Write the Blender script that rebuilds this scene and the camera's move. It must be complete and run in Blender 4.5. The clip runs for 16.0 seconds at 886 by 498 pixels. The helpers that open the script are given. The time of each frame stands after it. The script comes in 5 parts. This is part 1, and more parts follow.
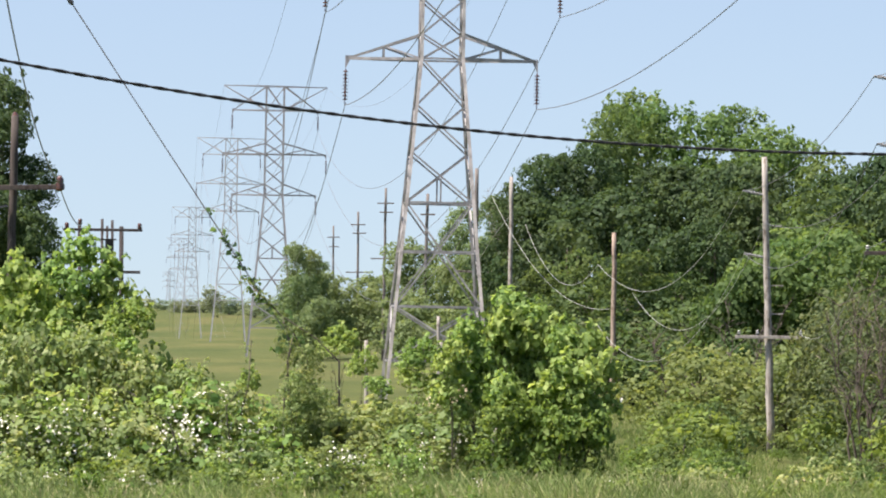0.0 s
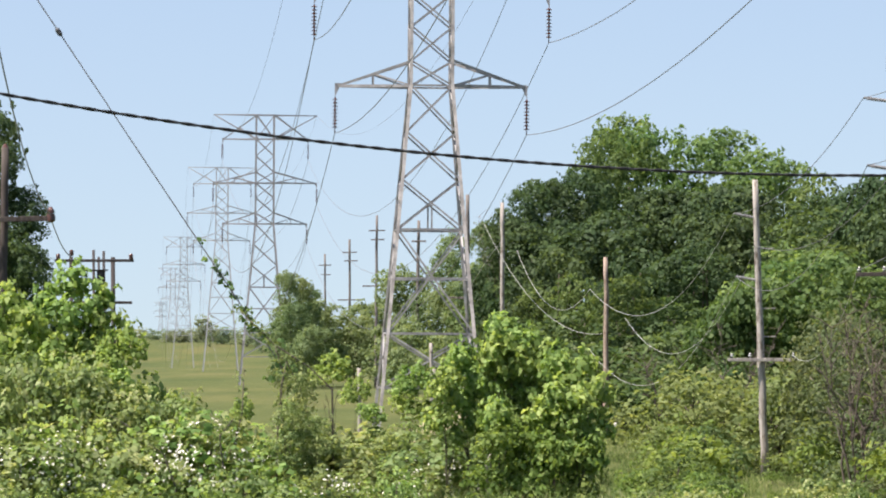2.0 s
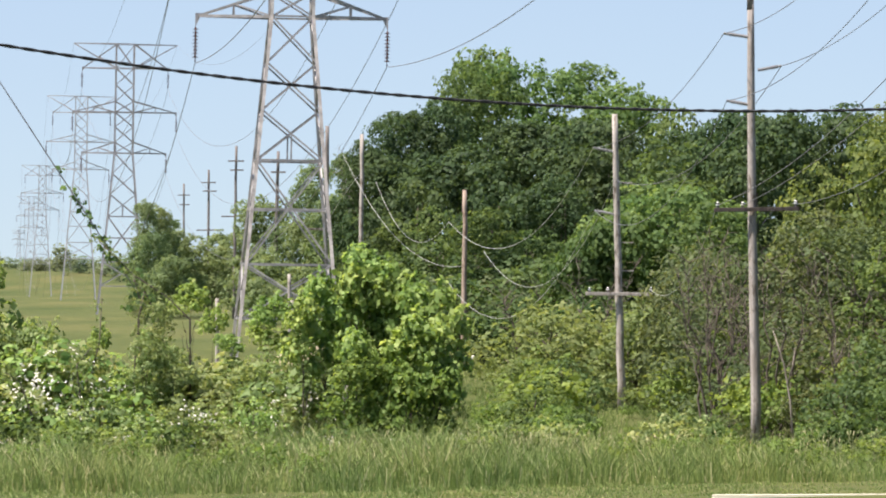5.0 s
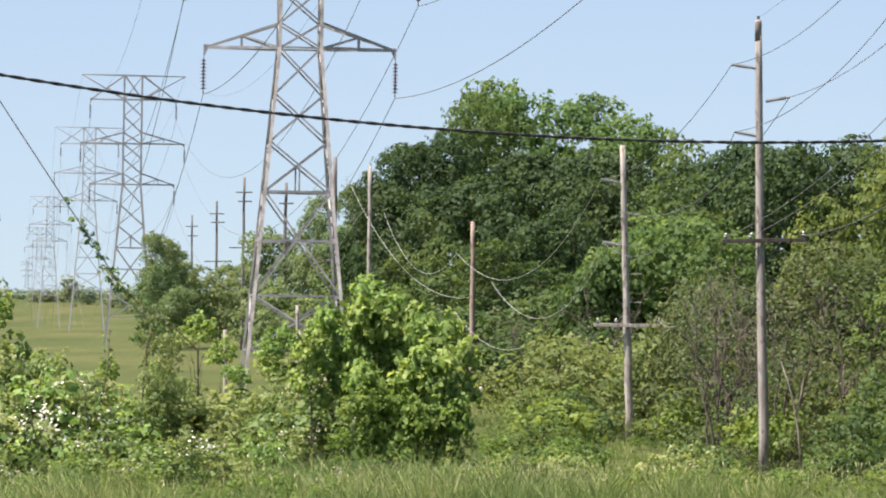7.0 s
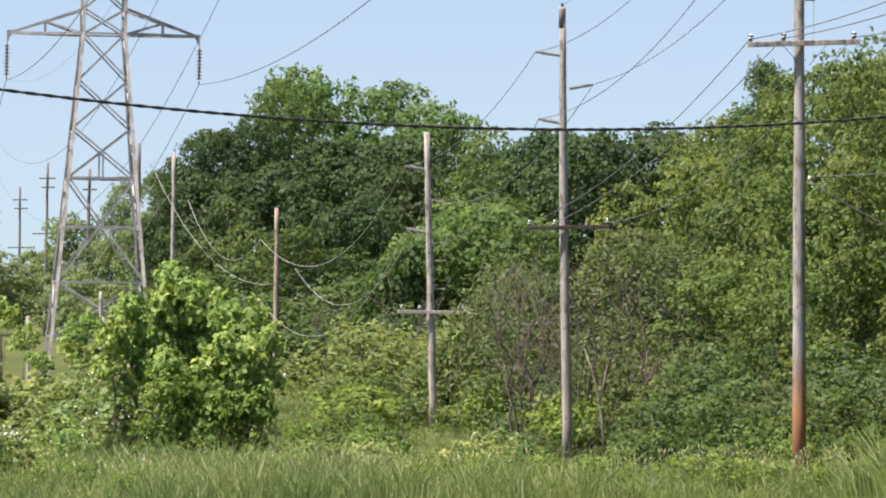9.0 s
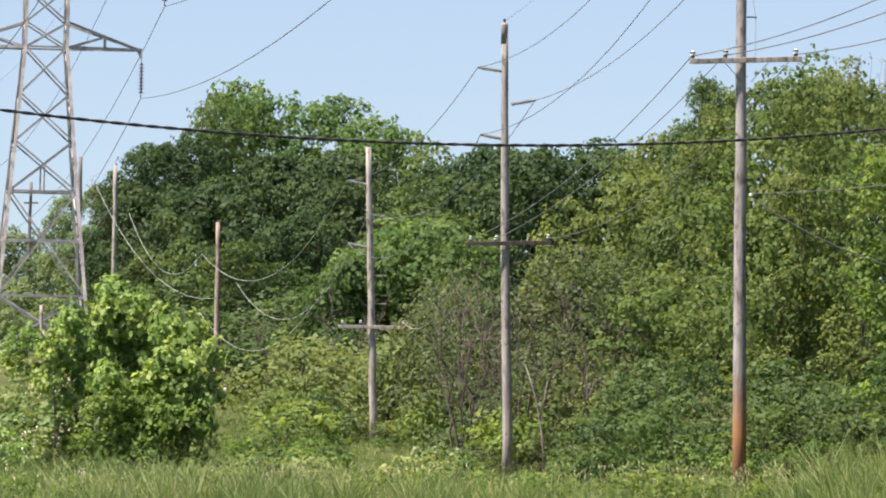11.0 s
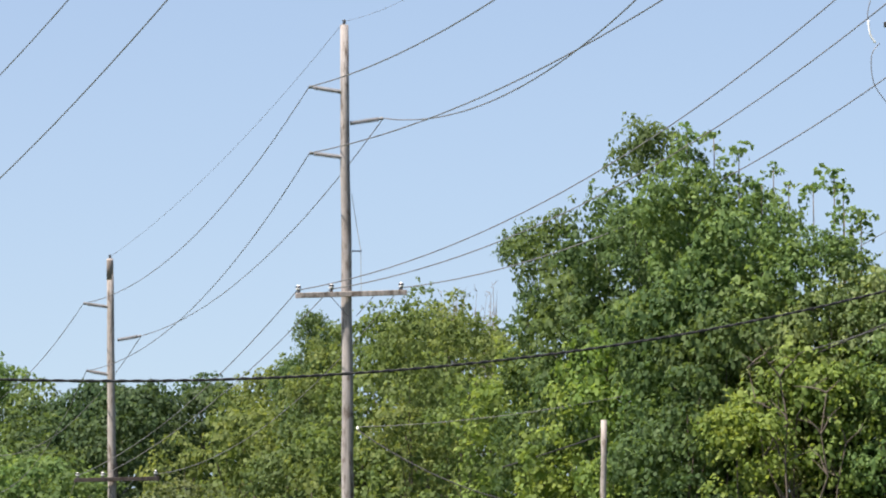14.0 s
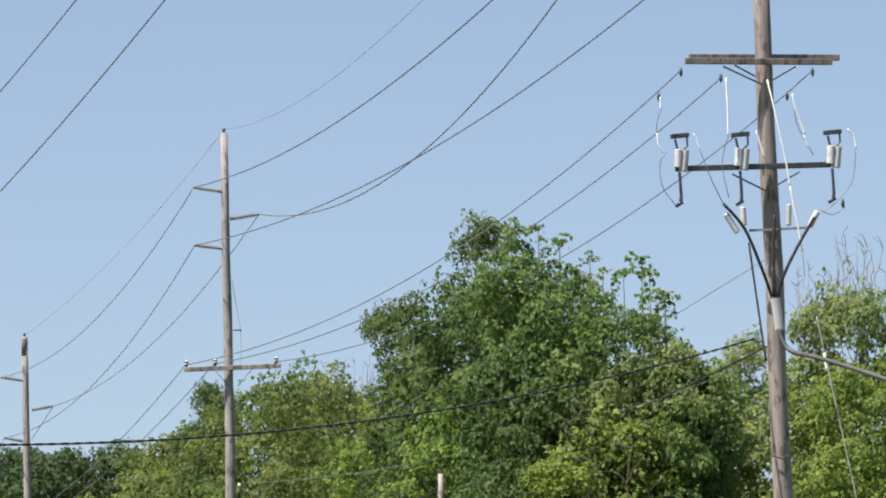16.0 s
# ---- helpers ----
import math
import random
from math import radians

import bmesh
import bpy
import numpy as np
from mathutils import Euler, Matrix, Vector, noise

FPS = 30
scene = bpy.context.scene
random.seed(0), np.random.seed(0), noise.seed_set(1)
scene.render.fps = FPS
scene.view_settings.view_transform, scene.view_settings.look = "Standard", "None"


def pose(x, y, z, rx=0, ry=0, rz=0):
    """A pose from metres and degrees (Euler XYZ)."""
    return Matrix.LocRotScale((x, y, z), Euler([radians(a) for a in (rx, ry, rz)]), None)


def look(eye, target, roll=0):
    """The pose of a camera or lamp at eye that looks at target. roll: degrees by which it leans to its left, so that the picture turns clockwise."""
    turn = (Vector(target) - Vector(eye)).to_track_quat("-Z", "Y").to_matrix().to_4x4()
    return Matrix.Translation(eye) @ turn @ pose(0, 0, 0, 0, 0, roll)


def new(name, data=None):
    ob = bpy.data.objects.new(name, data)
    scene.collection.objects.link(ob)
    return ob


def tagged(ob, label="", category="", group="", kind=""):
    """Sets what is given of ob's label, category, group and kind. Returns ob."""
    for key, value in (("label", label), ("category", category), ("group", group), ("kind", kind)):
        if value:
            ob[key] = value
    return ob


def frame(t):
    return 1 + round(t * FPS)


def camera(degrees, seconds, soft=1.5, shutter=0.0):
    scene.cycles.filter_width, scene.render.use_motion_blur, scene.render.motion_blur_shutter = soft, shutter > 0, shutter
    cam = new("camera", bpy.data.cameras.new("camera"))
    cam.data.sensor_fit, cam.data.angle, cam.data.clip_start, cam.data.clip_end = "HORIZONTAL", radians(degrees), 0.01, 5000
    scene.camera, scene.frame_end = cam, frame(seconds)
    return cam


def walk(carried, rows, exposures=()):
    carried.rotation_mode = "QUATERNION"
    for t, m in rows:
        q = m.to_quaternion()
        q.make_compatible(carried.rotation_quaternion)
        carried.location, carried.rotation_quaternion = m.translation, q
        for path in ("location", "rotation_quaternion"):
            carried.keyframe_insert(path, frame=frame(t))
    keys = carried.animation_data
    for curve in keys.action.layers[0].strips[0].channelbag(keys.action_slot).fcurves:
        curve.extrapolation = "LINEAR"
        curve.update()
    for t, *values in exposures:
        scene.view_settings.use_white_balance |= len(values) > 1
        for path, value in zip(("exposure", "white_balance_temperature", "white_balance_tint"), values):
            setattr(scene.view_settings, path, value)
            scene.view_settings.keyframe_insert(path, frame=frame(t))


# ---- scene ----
cam = camera(10.0, 16.0, soft=2.0)
PATH = [
    (0, 0, 0, 4.6, 90.6841, -0, -0),
    (0.5, 0, 0, 4.6, 90.89, 0.1468, -0.0233),
    (1, 0, 0, 4.6, 91.0603, 0.4261, -0.093),
    (1.5, 0, 0, 4.6, 91.0711, 0.5565, -0.1056),
    (2, 0, 0, 4.6, 90.9845, 0.7083, -0.0853),
    (2.5, 0, 0, 4.6, 90.8354, 0.7564, -0.1269),
    (3, 0, 0, 4.6, 90.6615, 0.6798, -0.29),
    (3.5, 0, 0, 4.6, 90.5471, 0.5909, -0.5585),
    (4, 0, 0, 4.6, 90.4113, 0.5167, -0.9914),
    (4.5, 0, 0, 4.6, 90.2336, 0.2956, -1.4856),
    (5, 0, 0, 4.6, 90.2011, 0.1555, -1.6871),
    (5.2, 0, 0, 4.6, 90.3223, 0.1201, -1.6589),
    (7.3, 0, 0, 4.6, 90.5819, 0.1536, -1.5939),
    (7.5, 0, 0, 4.6, 90.6127, 0.0417, -1.9298),
    (8, 0, 0, 4.6, 90.6927, -0.005, -2.7243),
    (8.5, 0, 0, 4.6, 90.4957, 0.2298, -3.2662),
    (9, 0, 0, 4.6, 90.3987, 0.0892, -3.8151),
    (9.5, 0, 0, 4.6, 90.5131, -0.0254, -4.2318),
    (9.7, 0, 0, 4.6, 90.5386, -0.1797, -4.3562),
    (12, 0, 0, 4.6, 90.6379, 0.0139, -4.8143),
    (12.5, 0, 0, 4.6, 90.938, 0.2305, -5.4283),
    (13, 0, 0, 4.6, 91.6989, 0.054, -6.3477),
    (13.5, 0, 0, 4.6, 92.6258, -0.0001, -7.7129),
    (14, 0, 0, 4.6, 93.2134, 0.4958, -8.9117),
    (14.5, 0, 0, 4.6, 93.5444, 0.7464, -9.4788),
    (15, 0, 0, 4.6, 93.9682, 0.7867, -9.6036),
    (15.5, -0.153, -2.584, 4.493, 94.163, 1.0796, -9.6731),
    (15.6, -0.414, -6.222, 4.369, 94.0968, 1.1176, -9.6004),
    (15.7, -0.657, -9.877, 4.233, 94.0259, 1.1276, -9.5365),
    (15.8, -0.88, -13.235, 4.108, 93.9683, 1.1154, -9.5236),
    (15.9, -1.051, -15.803, 4.012, 93.9387, 1.1543, -9.5833),
    (16, -1.122, -16.882, 3.972, 93.9345, 1.1945, -9.6981),
]
walk(cam, [(t, pose(x, y, z, rx, ry, rz)) for t, x, y, z, rx, ry, rz in PATH],
     [(0.0, 1.12, 6950, 16), (12.5, 1.12, 6950, 16), (14.5, 1.05, 6900, 15), (16.0, 0.88, 6850, 14)])

# ---- sky and sun ----
SUN_ELEV, SUN_AZ = radians(62), radians(248)      # azimuth clockwise from +Y: high, to the camera's left and a little behind it
world = bpy.data.worlds.new("sky")
scene.world = world
world.use_nodes = True
wn = world.node_tree.nodes
sky = wn.new("ShaderNodeTexSky")
sky.sky_type, sky.sun_disc = "NISHITA", False
sky.sun_elevation, sky.sun_rotation = SUN_ELEV, SUN_AZ
sky.air_density, sky.dust_density, sky.ozone_density, sky.altitude = 1.0, 1.8, 1.5, 200
wn["Background"].inputs["Strength"].default_value = 0.088
haze = wn.new("ShaderNodeVectorMath")                  # the hazy, even lower sky: its colours taken from a little higher up
haze.operation, haze.inputs[1].default_value = "ADD", (0, 0, 0.10)
lift = wn.new("ShaderNodeVectorMath")
lift.operation = "NORMALIZE"
coord = wn.new("ShaderNodeTexCoord")
world.node_tree.links.new(coord.outputs["Generated"], haze.inputs[0])
world.node_tree.links.new(haze.outputs[0], lift.inputs[0])
world.node_tree.links.new(lift.outputs[0], sky.inputs["Vector"])
world.node_tree.links.new(sky.outputs[0], wn["Background"].inputs["Color"])
sun = new("sun", bpy.data.lights.new("sun", "SUN"))
sun.data.energy, sun.data.angle, sun.data.color = 5.0, radians(0.53), (1.0, 0.95, 0.87)
sun_dir = Vector((math.sin(SUN_AZ) * math.cos(SUN_ELEV), math.cos(SUN_AZ) * math.cos(SUN_ELEV), math.sin(SUN_ELEV)))
sun.matrix_world = look(sun_dir * 50, (0, 0, 0))


# ---- materials ----
def material(name):
    m = bpy.data.materials.new(name)
    m.use_nodes = True
    n = m.node_tree.nodes
    return m, n, m.node_tree.links, n["Principled BSDF"]


def ramp(n, links, source, stops):
    r = n.new("ShaderNodeValToRGB")
    while len(r.color_ramp.elements) < len(stops):
        r.color_ramp.elements.new(0.5)
    for e, (at, c) in zip(r.color_ramp.elements, stops):
        e.position, e.color = at, (*c, 1)
    links.new(source, r.inputs[0])
    return r.outputs[0]


def noise_tex(n, links, scale, detail=4, rough=0.6, stretch=None, coord="Object"):
    tc, t = n.new("ShaderNodeTexCoord"), n.new("ShaderNodeTexNoise")
    t.inputs["Scale"].default_value, t.inputs["Detail"].default_value, t.inputs["Roughness"].default_value = scale, detail, rough
    if stretch:
        mp = n.new("ShaderNodeMapping")
        mp.inputs["Scale"].default_value = stretch
        links.new(tc.outputs[coord], mp.inputs[0])
        links.new(mp.outputs[0], t.inputs["Vector"])
    else:
        links.new(tc.outputs[coord], t.inputs["Vector"])
    return t.outputs["Fac"]


def mix_colour(n, links, fac, a, b, mode="MIX"):
    m = n.new("ShaderNodeMix")
    m.data_type, m.blend_type = "RGBA", mode
    for s, v in ((m.inputs[0], fac), (m.inputs[6], a), (m.inputs[7], b)):
        if isinstance(v, (int, float)):
            s.default_value = v
        elif isinstance(v, tuple):
            s.default_value = (*v, 1)
        else:
            links.new(v, s)
    return m.outputs[2]


def bump(n, links, height, strength, distance):
    b = n.new("ShaderNodeBump")
    b.inputs["Strength"].default_value, b.inputs["Distance"].default_value = strength, distance
    links.new(height, b.inputs["Height"])
    return b.outputs[0]


def leaf_material(name, dark, mid, light, clear=0.4):
    """A leaf: colour varied leaf by leaf, tuft by tuft and plant by plant, some light through it."""
    m, n, links, p = material(name)
    geo, info = n.new("ShaderNodeNewGeometry"), n.new("ShaderNodeObjectInfo")
    tuft, blend = n.new("ShaderNodeAttribute"), n.new("ShaderNodeMix")
    tuft.attribute_name, blend.inputs[0].default_value = "tuft", 0.36
    links.new(tuft.outputs["Fac"], blend.inputs[2])
    links.new(geo.outputs["Random Per Island"], blend.inputs[3])
    c = ramp(n, links, blend.outputs[0], [(0.1, dark), (0.5, mid), (0.9, light)])
    patch = noise_tex(n, links, 0.9, 2, 0.5)
    tint = ramp(n, links, patch, [(0.3, (0.82, 0.88, 0.8)), (0.7, (1.15, 1.1, 1.0))])
    c = mix_colour(n, links, 1.0, c, tint, "MULTIPLY")
    own = ramp(n, links, info.outputs["Random"], [(0.0, (0.82, 0.9, 1.0)), (0.5, (1.02, 1.0, 1.16)), (1.0, (1.13, 1.03, 1.12))])
    c = mix_colour(n, links, 1.0, c, own, "MULTIPLY")
    links.new(c, p.inputs["Base Color"])
    p.inputs["Roughness"].default_value = 0.6
    p.inputs["Specular IOR Level"].default_value = 0.16
    tr, mx = n.new("ShaderNodeBsdfTranslucent"), n.new("ShaderNodeMixShader")
    warm = mix_colour(n, links, 1.0, c, (1.3, 1.22, 0.72), "MULTIPLY")
    links.new(warm, tr.inputs["Color"])
    mx.inputs[0].default_value = clear
    links.new(p.outputs[0], mx.inputs[1])
    links.new(tr.outputs[0], mx.inputs[2])
    links.new(mx.outputs[0], n["Material Output"].inputs["Surface"])
    return m


LEAF_OAK = leaf_material("oak_leaf", (0.038, 0.067, 0.032), (0.056, 0.098, 0.042), (0.088, 0.140, 0.056), 0.42)
LEAF_FRESH = leaf_material("fresh_leaf", (0.062, 0.108, 0.036), (0.092, 0.150, 0.050), (0.138, 0.205, 0.070), 0.48)
LEAF_ROAD = leaf_material("roadside_leaf", (0.070, 0.132, 0.045), (0.110, 0.190, 0.065), (0.172, 0.262, 0.092), 0.48)
LEAF_MAPLE = leaf_material("maple_leaf", (0.100, 0.185, 0.052), (0.212, 0.325, 0.100), (0.360, 0.485, 0.172), 0.50)
LEAF_DRY = leaf_material("sparse_leaf", (0.078, 0.110, 0.052), (0.112, 0.150, 0.070), (0.160, 0.202, 0.095), 0.45)
LEAF_YELLOW = leaf_material("yellow_leaf", (0.078, 0.122, 0.040), (0.118, 0.172, 0.054), (0.178, 0.238, 0.082), 0.48)
LEAF_ROSE = leaf_material("rose_leaf", (0.110, 0.168, 0.060), (0.210, 0.290, 0.112), (0.37, 0.43, 0.215), 0.47)
LEAF_LIME = leaf_material("lime_leaf", (0.100, 0.170, 0.046), (0.156, 0.238, 0.062), (0.235, 0.325, 0.092), 0.50)
LEAF_OLIVE = leaf_material("olive_leaf", (0.115, 0.165, 0.062), (0.165, 0.222, 0.085), (0.232, 0.292, 0.120), 0.48)
# next two: distance haze painted into the leaves as lighter, greyer greens
LEAF_FAR_HAZED = leaf_material("far_hazed_leaf", (0.128, 0.190, 0.086), (0.160, 0.228, 0.105), (0.202, 0.270, 0.132), 0.48)
LEAF_RISE_HAZED = leaf_material("rise_hazed_leaf", (0.155, 0.205, 0.135), (0.185, 0.240, 0.158), (0.215, 0.270, 0.180), 0.5)
LEAF_PALE = leaf_material("pale_leaf", (0.140, 0.205, 0.090), (0.200, 0.275, 0.120), (0.275, 0.350, 0.160), 0.52)
LEAF_DEEP = leaf_material("deep_leaf", (0.058, 0.103, 0.042), (0.082, 0.138, 0.052), (0.115, 0.178, 0.067), 0.46)


def grass_material(name, stops):
    m, n, links, p = material(name)
    geo = n.new("ShaderNodeNewGeometry")
    c = ramp(n, links, geo.outputs["Random Per Island"], stops)
    patch = ramp(n, links, noise_tex(n, links, 0.35, 3, 0.6), [(0.35, (0.75, 0.85, 0.75)), (0.65, (1.2, 1.1, 1.0))])
    c = mix_colour(n, links, 1.0, c, patch, "MULTIPLY")
    links.new(c, p.inputs["Base Color"])
    p.inputs["Roughness"].default_value = 0.55
    tr, mx = n.new("ShaderNodeBsdfTranslucent"), n.new("ShaderNodeMixShader")
    links.new(c, tr.inputs["Color"])
    mx.inputs[0].default_value = 0.3
    links.new(p.outputs[0], mx.inputs[1])
    links.new(tr.outputs[0], mx.inputs[2])
    links.new(mx.outputs[0], n["Material Output"].inputs["Surface"])
    return m


GRASS = grass_material("grass_blade", [(0.0, (0.115, 0.185, 0.052)), (0.45, (0.200, 0.288, 0.084)), (0.8, (0.30, 0.375, 0.135)), (0.93, (0.42, 0.44, 0.22)), (1.0, (0.58, 0.55, 0.34))])
STRAW = grass_material("seed_stem", [(0.0, (0.24, 0.28, 0.12)), (0.5, (0.36, 0.37, 0.19)), (1.0, (0.50, 0.46, 0.29))])


def ground_material():
    m, n, links, p = material("meadow")
    big = ramp(n, links, noise_tex(n, links, 0.05, 5, 0.6, (1, 0.25, 1)), [(0.3, (0.048, 0.069, 0.023)), (0.5, (0.074, 0.089, 0.032)), (0.7, (0.112, 0.110, 0.047))])
    fine = ramp(n, links, noise_tex(n, links, 0.6, 6, 0.75, (1, 0.38, 1)), [(0.3, (0.70, 0.76, 0.72)), (0.7, (1.25, 1.18, 1.12))])
    links.new(mix_colour(n, links, 1.0, big, fine, "MULTIPLY"), p.inputs["Base Color"])
    p.inputs["Roughness"].default_value = 0.95
    p.inputs["Specular IOR Level"].default_value = 0.1
    links.new(bump(n, links, noise_tex(n, links, 2.5, 6, 0.7), 0.4, 0.12), p.inputs["Normal"])
    return m


def wood_material(name, low, high, foot=None):
    """Weathered pole timber: long grain, checks and stains. foot: the fresher colour of the lowest metres."""
    m, n, links, p = material(name)
    grain = noise_tex(n, links, 14, 6, 0.7, (1, 1, 0.05))
    c = ramp(n, links, grain, [(0.3, low), (0.7, high)])
    stain = ramp(n, links, noise_tex(n, links, 1.6, 5, 0.7, (1, 1, 0.35)), [(0.3, (0.66, 0.62, 0.59)), (0.5, (1.0, 1.0, 1.0)), (0.7, (1.17, 1.15, 1.13))])
    c = mix_colour(n, links, 1.0, c, stain, "MULTIPLY")
    check = ramp(n, links, noise_tex(n, links, 6, 5, 0.65, (1, 1, 0.3)), [(0.38, (0.45, 0.40, 0.36)), (0.47, (1.0, 1.0, 1.0)), (0.66, (1.0, 1.0, 1.0)), (0.74, (1.25, 1.24, 1.22))])
    c = mix_colour(n, links, 1.0, c, check, "MULTIPLY")
    if foot:
        tc, sp, mr = n.new("ShaderNodeTexCoord"), n.new("ShaderNodeSeparateXYZ"), n.new("ShaderNodeMapRange")
        links.new(tc.outputs["Object"], sp.inputs[0])
        links.new(sp.outputs[2], mr.inputs[0])
        for k, v in (("From Min", foot[0]), ("From Max", foot[1]), ("To Min", 1.0), ("To Max", 0.0)):
            mr.inputs[k].default_value = v
        c = mix_colour(n, links, mr.outputs[0], c, foot[2])
        c = mix_colour(n, links, 0.6, c, stain, "MULTIPLY")
    links.new(c, p.inputs["Base Color"])
    p.inputs["Roughness"].default_value = 0.9
    links.new(bump(n, links, grain, 0.6, 0.02), p.inputs["Normal"])
    return m


WOOD_GREY = wood_material("grey_pole_wood", (0.165, 0.150, 0.140), (0.385, 0.358, 0.336))
WOOD_PALE = wood_material("pale_pole_wood", (0.185, 0.172, 0.158), (0.420, 0.395, 0.365))
WOOD_FOOT = wood_material("treated_pole_wood", (0.150, 0.141, 0.138), (0.350, 0.332, 0.322), (1.7, 3.1, (0.29, 0.135, 0.062)))
WOOD_RUST = wood_material("reddish_pole_wood", (0.150, 0.105, 0.082), (0.40, 0.325, 0.270))
WOOD_BROWN = wood_material("brown_pole_wood", (0.034, 0.028, 0.026), (0.080, 0.066, 0.060))
WOOD_DARK = wood_material("tarred_pole_wood", (0.022, 0.020, 0.021), (0.050, 0.045, 0.047))
WOOD_STOUT = wood_material("dark_pole_wood", (0.128, 0.112, 0.105), (0.305, 0.272, 0.252))
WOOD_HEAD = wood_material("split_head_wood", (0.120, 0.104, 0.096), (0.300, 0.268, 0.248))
WOOD_FAR = wood_material("distant_pole_wood", (0.095, 0.086, 0.082), (0.20, 0.184, 0.174))
WOOD_ARM = wood_material("dark_arm_wood", (0.078, 0.071, 0.067), (0.20, 0.187, 0.178))
BARK = wood_material("bark", (0.055, 0.045, 0.035), (0.13, 0.11, 0.09))
TWIG = wood_material("grey_twig", (0.16, 0.14, 0.12), (0.30, 0.27, 0.24))


def plain(name, colour, rough=0.5, metal=0.0, vary=0.25, scale=3.0):
    m, n, links, p = material(name)
    f = noise_tex(n, links, scale, 5, 0.65)
    lo, hi = tuple(v * (1 - vary) for v in colour), tuple(min(1, v * (1 + vary)) for v in colour)
    links.new(ramp(n, links, f, [(0.3, lo), (0.7, hi)]), p.inputs["Base Color"])
    p.inputs["Roughness"].default_value, p.inputs["Metallic"].default_value = rough, metal
    return m


STEEL = plain("galvanised_steel", (0.26, 0.257, 0.262), 0.6, 0.15, 0.5, 1.2)
STEEL_MID = plain("older_galvanised_steel", (0.25, 0.25, 0.265), 0.6, 0.15, 0.3, 1.2)
STEEL_LEG = plain("rust_bloomed_steel", (0.40, 0.375, 0.365), 0.65, 0.05, 0.5, 1.6)
# steel of the far towers: distance haze put into its lighter, bluish colour
STEEL_HAZED = plain("haze_paled_steel", (0.35, 0.36, 0.38), 0.6, 0.1, 0.2, 1.2)
STEEL_DARK = plain("dark_steel", (0.052, 0.056, 0.063), 0.5, 0.3)
WIRE = plain("aluminium_conductor", (0.16, 0.16, 0.165), 0.55, 0.4, 0.1)
WIRE_PALE = plain("pale_conductor", (0.36, 0.37, 0.35), 0.5, 0.2, 0.1)
RUBBER = plain("black_cable", (0.016, 0.016, 0.018), 0.75, 0.0, 0.3)
BROWN_GLAZE = plain("brown_porcelain", (0.075, 0.035, 0.028), 0.25)
GREY_GLAZE = plain("grey_porcelain", (0.50, 0.51, 0.52), 0.25)
POST_GLAZE = plain("weathered_polymer", (0.20, 0.205, 0.215), 0.4)
WHITE_GLAZE = plain("white_porcelain", (0.78, 0.78, 0.76), 0.2, 0.0, 0.08)
WHITE_SLEEVE = plain("white_sleeve", (0.82, 0.83, 0.82), 0.45, 0.0, 0.05)
PIPE_GREY = plain("grey_conduit", (0.38, 0.40, 0.40), 0.5, 0.0, 0.15)
SLEEVE_GREY = plain("weathered_cable_sleeve", (0.062, 0.064, 0.068), 0.55, 0.0, 0.35, 4.0)
CONCRETE = plain("cream_concrete", (0.62, 0.58, 0.47), 0.85, 0.0, 0.15, 2.0)
SAND = plain("sand", (0.38, 0.32, 0.21), 0.95, 0.0, 0.3, 2.0)
PETAL = plain("white_petal", (0.72, 0.71, 0.65), 0.6, 0.0, 0.05)
MEADOW = ground_material()


# ---- mesh helpers ----
def smoothstep(a, b, v):
    u = np.clip((np.asarray(v, float) - a) / (b - a), 0, 1)
    return u * u * (3 - 2 * u)


def ground_z(x, y):
    """Height of the land: an embankment at the near end, a level hollow, then a long low rise."""
    x, y = np.asarray(x, float), np.asarray(y, float)
    z = 3.0 * (1 - smoothstep(22, 82, y)) - 0.6 * (1 - smoothstep(-18, -4, y))
    z = z + 0.9 * smoothstep(170, 230, y) - 0.9 * smoothstep(300, 520, y)
    z = z - 0.7 * smoothstep(122, 140, y) * (1 - smoothstep(180, 205, y))
    z = z - 2.3 * smoothstep(780, 1120, y) + 8.5 * smoothstep(1200, 2000, y)
    z = z + 0.12 * np.sin(x * 0.21 + y * 0.05) * np.sin(y * 0.13 + 1.0) * smoothstep(60, 90, y)
    z = z + 0.8 * np.exp(-((x - 20) / 4.0) ** 2 - ((y - 99) / 3.5) ** 2)
    return z


def gz(x, y):
    return float(ground_z(x, y))


def mesh_from(name, verts, faces, mat, smooth=False):
    me = bpy.data.meshes.new(name)
    me.from_pydata([tuple(v) for v in verts], [], [tuple(f) for f in faces])
    me.materials.append(mat)
    if smooth:
        me.polygons.foreach_set("use_smooth", [True] * len(me.polygons))
    me.update()
    return me


def quads_mesh(name, v, mat, tuft=None):
    """A mesh of separate quads from an array (n, 4, 3). tuft: a number from 0 to 1 for each quad, the shade of the tuft it belongs to."""
    n = len(v)
    me = bpy.data.meshes.new(name)
    me.vertices.add(n * 4)
    me.vertices.foreach_set("co", np.ascontiguousarray(v, dtype=np.float32).ravel())
    me.loops.add(n * 4)
    me.loops.foreach_set("vertex_index", np.arange(n * 4, dtype=np.int32))
    me.polygons.add(n)
    me.polygons.foreach_set("loop_start", np.arange(0, n * 4, 4, dtype=np.int32))
    me.polygons.foreach_set("loop_total", np.full(n, 4, dtype=np.int32))
    me.materials.append(mat)
    if tuft is not None:
        me.attributes.new("tuft", "FLOAT", "FACE").data.foreach_set("value", np.ascontiguousarray(tuft, dtype=np.float32))
    me.update(calc_edges=True)
    return me


